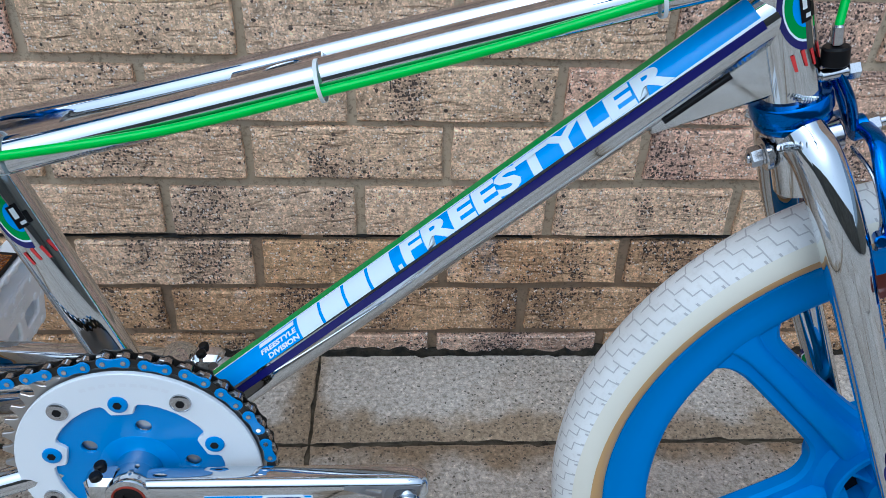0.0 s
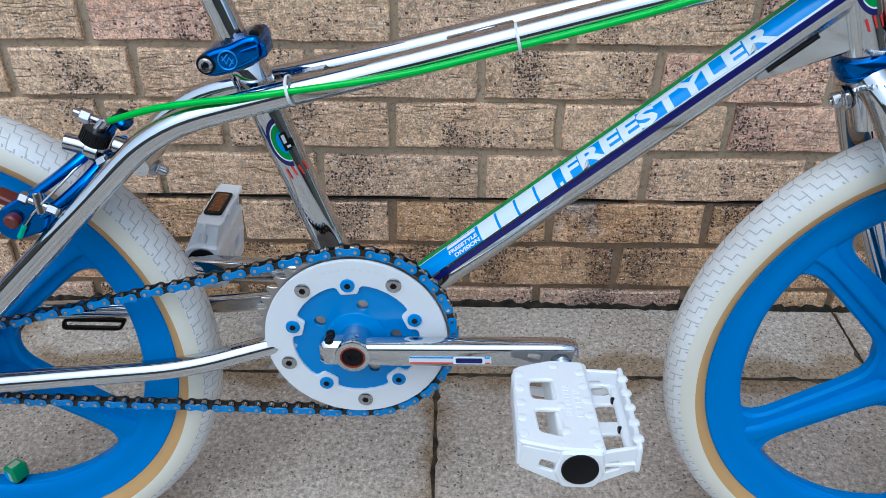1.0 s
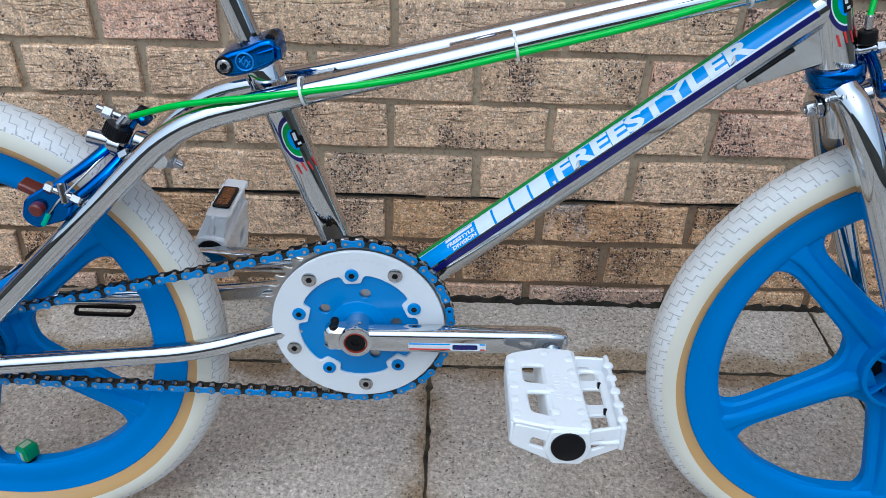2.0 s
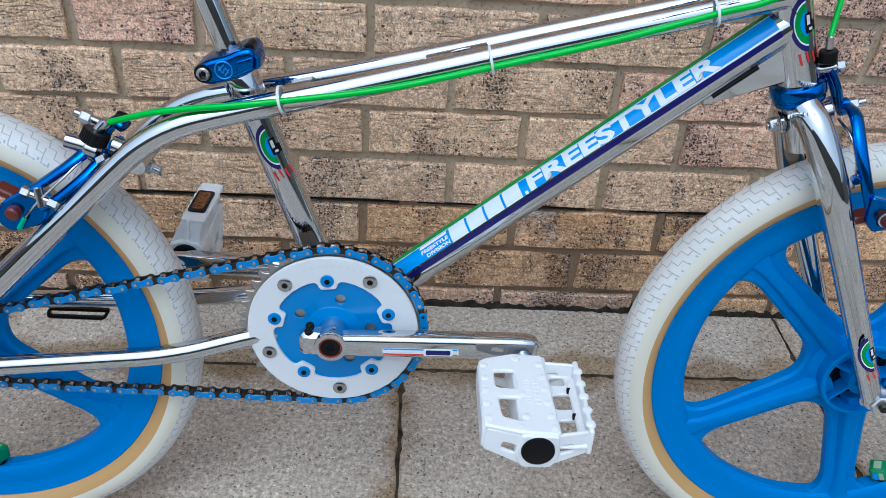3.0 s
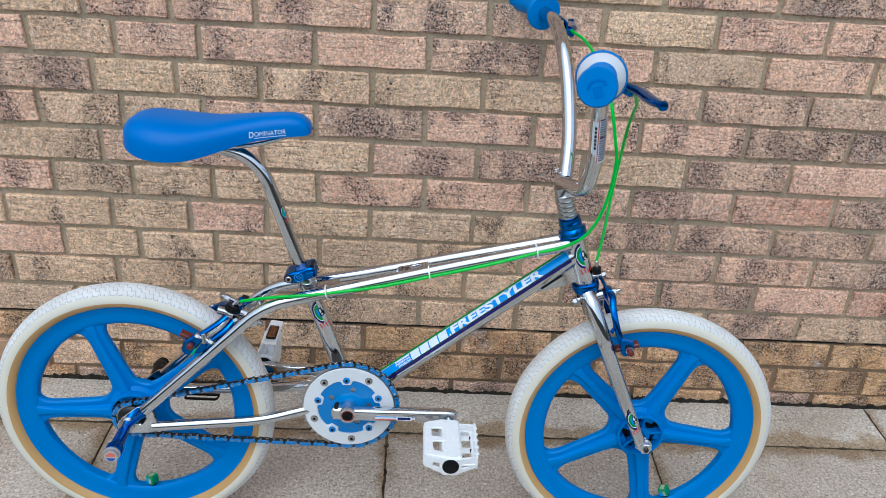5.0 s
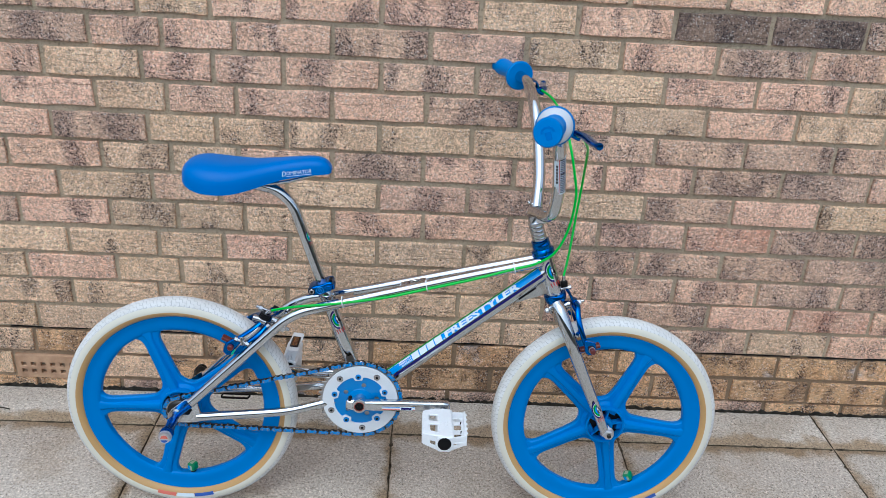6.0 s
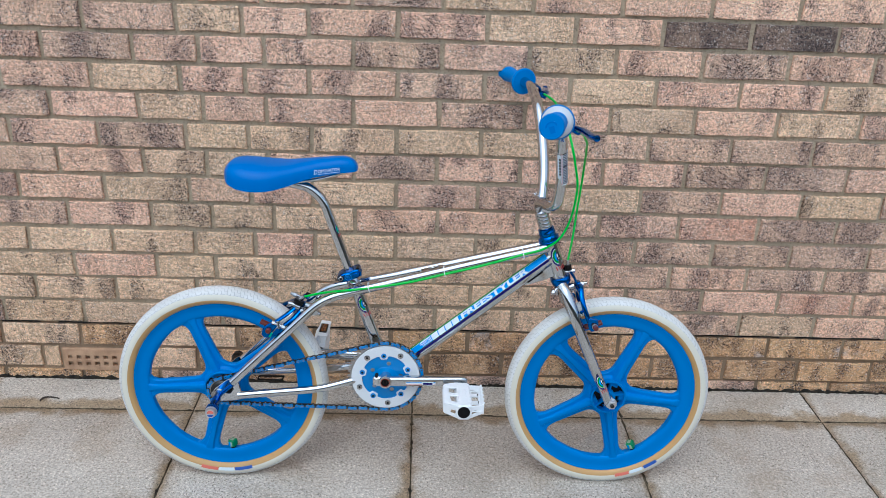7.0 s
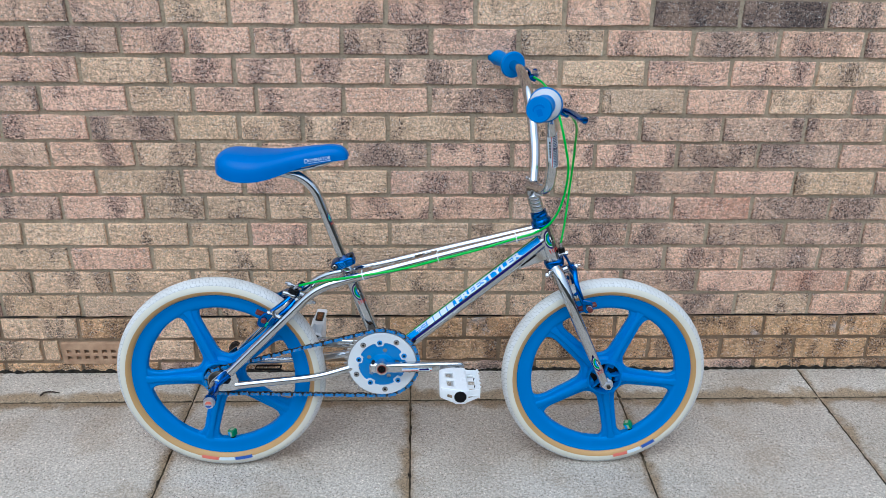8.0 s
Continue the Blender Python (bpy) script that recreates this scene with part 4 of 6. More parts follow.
def down_tube_words():
    h = 0.0152
    bm = lettering("FREESTYLER", 0.193, h)
    part("lettering", wrap_on_tube(bm, DT0, DT1, DTR + 0.0008, 0.1715, 23, h, 0.10), DECAL_WHITE, down_tube, "bold white lettering", smooth=False)
    # the maker's word before it is a row of plain blocks
    for k in range(4):
        bm = bmesh.new()
        w = 0.0180
        q = [(0, 0), (w, 0), (w, h), (0, h)]
        bm.faces.new([bm.verts.new((x, y, 0)) for x, y in q])
        part("lettering_block", wrap_on_tube(bm, DT0, DT1, DTR + 0.0008, 0.0835 + 0.0204 * k, 23, h, 0.10), DECAL_WHITE, down_tube)
    bm = bmesh.new()
    bm.faces.new([bm.verts.new((x, y, 0)) for x, y in ((0, 0), (0.003, 0), (0.003, 0.003), (0, 0.003))])
    part("lettering_block", wrap_on_tube(bm, DT0, DT1, DTR + 0.0008, 0.1660, 23, 0.003, 0.1), DECAL_WHITE, down_tube)
    for word, w, deg in (("FREESTYLE", 0.031, 43), ("DIVISION", 0.027, 27)):
        bm = lettering(word, w, 0.0036)
        part("small_lettering", wrap_on_tube(bm, DT0, DT1, DTR + 0.0008, 0.0815 - w, deg, 0.0036, 0.1), DECAL_WHITE, down_tube, smooth=False)
    bm = bmesh.new()
    bm.faces.new([bm.verts.new((x, y, 0)) for x, y in ((0, 0), (0.031, 0), (0.031, 0.003), (0, 0.003))])
    part("lettering_block", wrap_on_tube(bm, DT0, DT1, DTR + 0.0008, 0.0505, 60, 0.003, 0.1), DECAL_WHITE, down_tube)


down_tube_words()


def badge(parent, a, b, r, deg, size):
    """A round crest on a tube: navy, green and blue half rings with a dark mark and red strokes."""
    d, near, up = frame_of(a, b)
    ln = (Vector(b) - Vector(a)).length
    def film(name, pts, mat, lift):
        bm = bmesh.new()
        vs = []
        n = len(pts)
        for x, y in pts:
            q = radians(deg) - x * size / r
            vs.append(bm.verts.new(Vector(a) + d * (0.5 * ln + y * size) + (near * math.cos(q) + up * math.sin(q)) * (r + lift)))
        for i in range(0, n // 2 - 1):
            bm.faces.new((vs[i], vs[i + 1], vs[n - 2 - i], vs[n - 1 - i]))
        part(name, bm, mat, parent)
    def crescent(r0, r1, start, stop):
        ang = [start + (stop - start) * k / 14 for k in range(15)]
        return [(r1 * math.cos(t) * 0.62, r1 * math.sin(t)) for t in ang] + [(r0 * math.cos(t) * 0.62, r0 * math.sin(t)) for t in ang[::-1]]
    film("crest_ring", crescent(0.80, 1.0, -1.5, 1.5), DECAL_NAVY, 0.0004)
    film("crest_ring", crescent(0.74, 0.80, -1.5, 1.5), DECAL_WHITE, 0.0004)
    film("crest_ring", crescent(0.46, 0.74, -1.5, 1.5), DECAL_GREEN, 0.0004)
    film("crest_centre", crescent(0.02, 0.46, -1.5, 1.5), DECAL_BLUE, 0.0004)
    film("crest_mark", [(-0.16, -0.35), (0.0, -0.35), (0.12, -0.35), (0.12, 0.35), (0.0, 0.35), (-0.16, 0.35)], BLACK, 0.0007)
    film("crest_mark", [(-0.30, -0.30), (-0.20, -0.30), (-0.18, -0.30), (-0.18, 0.05), (-0.20, 0.05), (-0.30, 0.05)], BLACK, 0.0007)
    film("crest_glint", [(-0.06, -0.05), (0.0, -0.05), (0.06, -0.05), (0.06, 0.28), (0.0, 0.28), (-0.06, 0.28)], TIE, 0.0009)
    film("crest_glint", [(-0.14, -0.26), (-0.08, -0.26), (0.0, -0.26), (0.0, -0.16), (-0.08, -0.16), (-0.14, -0.16)], TIE, 0.0009)
    for k in range(4):
        y = -1.12 - 0.06 * (k % 2)
        x = -0.42 + 0.24 * k
        film("crest_stroke", [(x, y - 0.28), (x + 0.07, y - 0.26), (x + 0.14, y + 0.14), (x + 0.05, y + 0.16)], DECAL_RED, 0.0005)


def by_name(word, k=0):
    return [o for o in bike.children if o.name.startswith(word)][k]


badge(by_name("head_tube"), L(steer(0.558), 0.558, 0), L(steer(0.64), 0.64, 0), 0.0178, 22, 0.024)
badge(by_name("seat_tube"), L(-0.3917, 0.4327, 0), L(-0.4167, 0.5022, 0), 0.0145, 24, 0.022)

# frame details
def frame_details():
    # weld beads
    def bead(path, r, n):
        bm = bmesh.new()
        p = [Vector(q) for q in path]
        tot = sum((b - a).length for a, b in zip(p, p[1:]))
        for k in range(n):
            s = tot * (k + 0.5) / n
            for a, b in zip(p, p[1:]):
                ln = (b - a).length
                if s <= ln:
                    c = a.lerp(b, s / ln)
                    break
                s -= ln
            add_lathe(bm, [(0, -r * 0.7), (r, 0), (0, r * 0.7)], 8, at=between(c, c + (b - a)))
        return bm
    g = by_name("gusset")
    part("weld_bead", bead([L(0.034, 0.590, 0.0115), L(0.0405, 0.572, 0.0125), L(0.046, 0.553, 0.0115)], 0.0022, 16), CHROME, g)
    part("weld_bead", bead([L(0.032, 0.580, 0.0135), L(-0.026, 0.533, 0.0115)], 0.0022, 26), CHROME, g)
    part("weld_bead", bead([L(0.0465, 0.5535, 0.0125), L(0.0560, 0.5500, 0.0185), L(0.0690, 0.5480, 0.0150)], 0.0026, 14), CHROME, g)
    # solid black rod laid on the gusset stands in for a slot's dark inside
    part("gusset_slot", tube([L(-0.018, 0.5330, 0.0108), L(0.016, 0.5610, 0.0108)], 0.0021, 10), BLACK, g)
    ring = [L(steer(0.605), 0.605, 0) + Vector((-0.016 * math.cos(t), -0.0178 * math.sin(t), 0.016 * math.cos(t))) for t in (0.2 + 1.2 * k / 8 for k in range(9))]
    part("weld_bead", bead(ring, 0.0022, 10), CHROME, by_name("head_tube"))
    fk = by_name("fork")
    for sd in (1, -1):
        c = L(0.0625, 0.5225, 0.0245 * sd)
        ring = [c + Vector((0.0145 * math.cos(q), -sd * 0.0125 * math.sin(q) * 0.8, 0.0065 * math.sin(q))) for q in (math.pi * k / 12 for k in range(13))]
        part("weld_bead", bead(ring, 0.0031, 14), CHROME, fk)
    # platform between the twin top tubes
    slope = math.atan2(0.0272, 0.1)
    at = Matrix.Translation(L(-0.240, 0.5570, 0)) @ Matrix.Rotation(-slope, 4, "Y") @ Matrix.Rotation(radians(90), 4, "X")
    rim = round_loop([(-0.029, -0.015), (0.026, -0.015), (0.029, 0.015), (-0.026, 0.015)], 0.006)
    oval = [(0.004 + 0.0115 * math.cos(2 * math.pi * k / 20), 0.0055 * math.sin(2 * math.pi * k / 20)) for k in range(20)]
    plat = part("platform_plate", add_plate(bmesh.new(), rim, [oval], -0.0016, 0.0016, 0.0006, at), CHROME, bike, "chromed platform plate with an oval slot")
    edge = [at @ Vector((x, -0.0018, z)) for x, z in [(-0.027, 0.013), (0.0, 0.0145), (0.027, 0.0145)]]
    part("weld_bead", bead(edge, 0.0019, 26), CHROME, plat)
    edge = [at @ Vector((x, -0.0018, z)) for x, z in [(-0.0275, 0.013), (-0.0300, 0.0), (-0.0275, -0.013)]]
    part("weld_bead", bead(edge, 0.0019, 12), CHROME, plat)
    c = [(-0.410, 0.5148), (-0.366, 0.5256), (-0.3665, 0.5226), (-0.4105, 0.5118)]
    part("bridge_plate", plate(c, (), -0.019, 0.019, 0.0006), STEEL, bike)
    # seat-stay bridge and dropouts
    part("stay_bridge", rod(bmesh.new(), L(-0.510, 0.458, 0.044), L(-0.510, 0.458, -0.044), 0.0075, 16), CHROME, bike)
    for s in (1, -1):
        out = round_loop([(-0.755, 0.244), (-0.748, 0.262), (-0.712, 0.292), (-0.690, 0.290), (-0.684, 0.262), (-0.676, 0.241), (-0.70, 0.236), (-0.735, 0.234)], 0.008)
        y = -0.060 * s
        part("dropout", plate(out, [round_loop([(-0.722, 0.256), (-0.706, 0.272), (-0.699, 0.268), (-0.708, 0.254)], 0.003)], y - 0.003, y + 0.003, 0.0008), CHROME, bike)
        bm = bmesh.new()
        rod(bm, L(-0.732, 0.253, 0.066 * s), L(-0.701, 0.279, 0.066 * s), 0.0052, 12, 0.001)
        part("chain_tensioner", bm, BLUE_ANO, bike, "blue anodised chain tensioner")
        # pegs
        tip = L(-0.733, 0.251, 0.158 * s)
        base = L(-0.735, 0.251, 0.064 * s)
        mat = BLUE_ANO if s > 0 else BLACK_STEEL
        prof = [(0.0, 0), (0.0080, 0), (0.0085, 0.012), (0.0098, 0.018), (0.0104, 0.03), (0.0112, 0.060), (0.0125, 0.062)]
        peg = part("axle_peg", lathe(prof, 32, at=between(base, tip)), mat, bike, "blue anodised axle peg with knurled end" if s > 0 else "black axle peg")
        teeth = []
        for k in range(48):
            t = 2 * math.pi * k / 48
            r = 0.0140 if k % 2 else 0.0126
            teeth.append((r * math.cos(t), r * math.sin(t)))
        part("knurled_collar", add_plate(bmesh.new(), teeth, (), 0.061, 0.076, 0.0008, between(base, tip)), mat, peg)
        cogs = []
        for k in range(44):
            t = 2 * math.pi * k / 44
            r = 0.0138 if k % 2 else 0.0124
            cogs.append((r * math.cos(t), r * math.sin(t)))
        part("end_cap", add_plate(bmesh.new(), cogs, (), 0.0762, 0.0800, 0.0006, between(base, tip)), ALLOY if s > 0 else BLACK, peg)
        part("end_boss", lathe([(0.0122, 0.079), (0.0122, 0.0845), (0.0112, 0.0868), (0.0, 0.0870)], 32, at=between(base, tip)), ALLOY if s > 0 else BLACK, peg)
        if s > 0:
            half = [(0.0074 * math.cos(math.pi * k / 12), 0.0074 * math.sin(math.pi * k / 12)) for k in range(13)]
            part("cap_sticker", plate(half, (), 0.0868, 0.0874, 0.0, between(base, tip)), LABEL_RED, peg)
            part("cap_sticker", plate([(x, -0.0016 - z) for x, z in half[1:-1]], (), 0.0868, 0.0874, 0.0, between(base, tip)), LABEL_BLUE, peg)
            part("washer", lathe([(0.0, -0.0035), (0.0135, -0.0035), (0.0135, 0.003), (0.0, 0.003)], 28, at=between(base, tip)), STEEL, peg)
    # black slotted bracket behind the far chainstay
    slot = round_loop([(-0.672, 0.222), (-0.608, 0.222), (-0.600, 0.236), (-0.668, 0.236)], 0.006)
    part("slotted_bracket", plate(slot, [offset(slot, -0.0035)], 0.064, 0.070, 0.0008), BLACK, bike, "small black slotted bracket")


frame_details()


# front axle and fork ends
def fork_ends():
    f = by_name("fork")
    for s in (1, -1):
        out = round_loop([(0.178, 0.262), (0.196, 0.265), (0.212, 0.246), (0.196, 0.232), (0.182, 0.236)], 0.008)
        y = -0.0525 * s
        part("fork_end", plate(out, (), y - 0.003, y + 0.003, 0.0008), CHROME, f)
        bm = bmesh.new()
        rod(bm, L(0.197, 0.246, 0.0555 * s), L(0.197, 0.246, 0.0590 * s), 0.0135, 28, 0.0008)
        hexnut(bm, L(0.197, 0.246, 0.0585 * s), L(0.197, 0.246, 0.0690 * s), 0.0115)
        part("axle_nut", bm, ALLOY, f)
        part("axle_end", rod(bmesh.new(), L(0.197, 0.246, 0.0620 * s), L(0.197, 0.246, 0.0735 * s), 0.0048, 14, 0.001), BLACK_STEEL, f)
        part("hub_cone", rod(bmesh.new(), L(0.197, 0.246, 0.030 * s), L(0.197, 0.246, 0.050 * s), 0.0085, 20, 0.001), STEEL, f)
        badge(f, L(0.170, 0.288, 0.0595 * s), L(0.152, 0.326, 0.0585 * s), 0.0114, 26 if s > 0 else -26, 0.021)


fork_ends()


# seat post, clamp and saddle
def seat():
    path = rounded([L(-0.4235, 0.520, 0), L(-0.4915, 0.715, 0), L(-0.522, 0.7445, 0), L(-0.602, 0.7615, 0)], 0.045, 10)
    post = part("seat_post", tube(path, 0.0112, 24), CHROME, bike, "chrome layback seat post")
    badge(post, L(-0.462, 0.629, 0), L(-0.474, 0.664, 0), 0.0112, 60, 0.012)
    d = (L(-0.4275, 0.532, 0) - L(-0.344, 0.30, 0)).normalized()
    c = L(-0.4275, 0.532, 0)
    prof = [(0.0140, -0.001), (0.0185, -0.001), (0.0195, 0.001), (0.0195, 0.012), (0.0185, 0.014), (0.0118, 0.014)]
    clamp = part("seat_clamp", lathe(prof, 36, at=between(c, c + d)), BLUE_ANO, bike, "blue anodised quick-release seat clamp")
    collar = [(0.0145, -0.022), (0.0160, -0.021), (0.0160, -0.004), (0.0150, -0.001)]
    part("collar", lathe(collar, 36, at=between(c, c + d)), CHROME, clamp)
    out = round_loop([(-0.4600, 0.5400), (-0.4585, 0.5300), (-0.448, 0.5262), (-0.431, 0.5300), (-0.416, 0.5370), (-0.4075, 0.5415), (-0.4065, 0.5530), (-0.4105, 0.5600), (-0.4200, 0.5585), (-0.4330, 0.5520), (-0.4480, 0.5480)], 0.006)
    lever = part("lever_body", cushion(out, -0.0275, 0.010, 0.0050), BLUE_ANO, clamp)
    out = round_loop([(-0.4225, 0.5385), (-0.4085, 0.5440), (-0.4085, 0.5540), (-0.4235, 0.5490)], 0.002)
    part("lever", cushion(out, -0.0295, -0.020, 0.0016), BLUE_ANO, clamp)
    out = round_loop([(-0.4082, 0.5420), (-0.4030, 0.5438), (-0.4035, 0.5525), (-0.4082, 0.5550)], 0.0018)
    part("lever_tip", cushion(out, -0.0270, -0.004, 0.0022), BLUE_ANO, clamp)
    part("lever_cam", rod(bmesh.new(), L(-0.4130, 0.5585, 0.004), L(-0.4130, 0.5585, 0.021), 0.0042, 16, 0.001), BLACK, clamp)
    ring = [(0.0078, -0.001), (0.0078, 0.0007), (0.0072, 0.0010), (0.0066, 0.0007), (0.0066, -0.001)]
    at = between(L(-0.4335, 0.5410, 0.0275), L(-0.4335, 0.5410, 1))
    part("lever_boss", lathe(ring, 32, at=at), ENGRAVED, lever)
    bm = bmesh.new()
    strokes = [((-0.0042, 0.0030), (-0.0010, -0.0030)), ((-0.0010, -0.0030), (0.0012, 0.0022)), ((0.0012, 0.0022), (0.0042, -0.0026)), ((-0.0044, -0.0005), (0.0004, 0.0046)), ((0.0008, -0.0048), (0.0046, 0.0008))]
    for (x0, z0), (x1, z1) in strokes:
        rod(bm, L(-0.4335 + x0, 0.5410 + z0, 0.0275), L(-0.4335 + x1, 0.5410 + z1, 0.0275), 0.0006, 6)
    part("engraved_mark", bm, ENGRAVED, lever)
    at = between(L(-0.4505, 0.5370, 0.0275), L(-0.4505, 0.5370, 1))
    bolt = part("bolt", lathe([(0.0, 0.0002), (0.0028, 0.0002), (0.0031, 0.0026), (0.0046, 0.0028), (0.0056, 0.0018), (0.0057, -0.002)], 28, at=at), STEEL, clamp)
    part("bolt_socket", lathe([(0.0, 0.0006), (0.0027, 0.0006), (0.0027, 0.0)], 6, at=at), BLACK, bolt)
    part("bolt_seat", lathe([(0.0057, 0.0004), (0.0074, 0.0004), (0.0078, -0.002)], 28, at=at), BLACK, clamp)
    # saddle: sections from tail to nose: x, half width, top, skirt, crown
    sec = [(-0.7055, 0.020, 0.784, 0.774), (-0.7000, 0.042, 0.7945, 0.765), (-0.689, 0.059, 0.8025, 0.7585), (-0.668, 0.0705, 0.8068, 0.7515), (-0.640, 0.0765, 0.8050, 0.7490),
           (-0.605, 0.0735, 0.8030, 0.7500), (-0.570, 0.0610, 0.8030, 0.7570), (-0.540, 0.048, 0.8065, 0.7660), (-0.510, 0.038, 0.8105, 0.7745), (-0.480, 0.031, 0.8140, 0.7800),
           (-0.450, 0.027, 0.8168, 0.7845), (-0.430, 0.0245, 0.8135, 0.7860), (-0.418, 0.0195, 0.8040, 0.7870), (-0.4135, 0.010, 0.7950, 0.7880)]
    xs = spline([(s[0], s[1], s[2]) for s in sec], 3)
    lows = spline([(s[0], s[3], 0) for s in sec], 3)
    bm = bmesh.new()
    rows = []
    n = 22
    for a, b in zip(xs, lows):
        row = []
        for k in range(n + 1):
            t = math.pi * k / n
            c, s = math.cos(t), math.sin(t)
            w = a.y * math.copysign(abs(c) ** 0.72, c)
            h = b.y + (a.z - b.y) * abs(s) ** 0.62
            row.append(bm.verts.new((a.x, w, h)))
        for k in (n - 2, n // 2, 2):
            row.append(bm.verts.new((a.x, 0.86 * a.y * math.cos(math.pi * k / n), b.y + 0.006)))
        rows.append(row)
    m = len(rows[0])
    for u, v in zip(rows, rows[1:]):
        for k in range(m):
            bm.faces.new((u[k], u[(k + 1) % m], v[(k + 1) % m], v[k]))
    bm.faces.new(rows[0])
    bm.faces.new(rows[-1][::-1])
    sad = part("saddle", bm, BLUE_SADDLE, bike, "smooth bright blue plastic saddle", angle=70)
    bm = bmesh.new()
    rod(bm, L(-0.607, 0.757, 0.026), L(-0.607, 0.757, -0.026), 0.0145, 24, 0.003)
    part("seat_clamp_bolt", bm, STEEL, post)
    bm = bmesh.new()
    for s in (1, -1):
        add_tube(bm, rounded([L(-0.68, 0.757, 0.022 * s), L(-0.61, 0.754, 0.022 * s), L(-0.50, 0.766, 0.017 * s), L(-0.43, 0.787, 0.008 * s)], 0.02, 4), 0.0035, 10)
    part("rails", bm, CHROME, sad)
    return sad


saddle = seat()


def saddle_words():
    """White lettering laid on the drive-side flank of the saddle."""
    tree = saddle.data
    from mathutils.bvhtree import BVHTree
    bvh = BVHTree.FromPolygons([v.co for v in tree.vertices], [tuple(p.vertices) for p in tree.polygons])
    def lay(bm, x0, z0, slope, name):
        for k in range(1, 5):
            bmesh.ops.bisect_plane(bm, geom=bm.verts[:] + bm.edges[:] + bm.faces[:], plane_co=(0, 0.0085 * k / 5, 0), plane_no=(0, 1, 0))
        for v in bm.verts:
            x, z = x0 + v.co.x, z0 + v.co.y + slope * v.co.x
            hit = bvh.ray_cast(Vector((x, -0.3, z)), Vector((0, 1, 0)))
            y = hit[0].y if hit[0] else -0.02
            v.co = Vector((x, y - 0.0007, z))
        part(name, bm, DECAL_WHITE, saddle, smooth=False)
    lay(lettering("D", 0.0068, 0.0096, 0.0), -0.5065, 0.7825, 0.115, "lettering")
    lay(lettering("OMINATOR", 0.0475, 0.0072, 0.0), -0.4985, 0.7847, 0.115, "lettering")
    bm = bmesh.new()
    q = [bm.verts.new(p) for p in ((0, 0, 0), (0.0475, 0, 0), (0.0475, 0.001, 0), (0, 0.001, 0))]
    bm.faces.new(q)
    bmesh.ops.subdivide_edges(bm, edges=bm.edges[:], cuts=4, use_grid_fill=True)
    lay(bm, -0.4985, 0.7817, 0.115, "underline")


saddle_words()


# crankset and chain
RING_L = 0.0405


def arm_bar(a, b, d):
    """A forged bar from a to b with a rounded rectangle for its section and a domed end."""
    bm = bmesh.new()
    rows = []
    up = Vector((-d.z, 0, d.x)).normalized()
    side = d.cross(up).normalized()
    for at, g in ((a, 0.92), (a + d * 0.02, 1.0), (a.lerp(b, 0.5), 1.0), (b - d * 0.012, 1.0), (b - d * 0.002, 0.98), (b + d * 0.006, 0.90), (b + d * 0.0105, 0.70), (b + d * 0.0125, 0.40)):
        w, h = 0.0096 * g, 0.0116 * g
        loop = round_loop([(-w, -h), (w, -h), (w, h), (-w, h)], 0.0072 * g, 5)
        rows.append([bm.verts.new(at + side * x + up * z) for x, z in loop])
    n = len(rows[0])
    for u, v in zip(rows, rows[1:]):
        for k in range(n):
            bm.faces.new((u[k], u[(k + 1) % n], v[(k + 1) % n], v[k]))
    bm.faces.new(rows[0])
    bm.faces.new(rows[-1][::-1])
    return bm


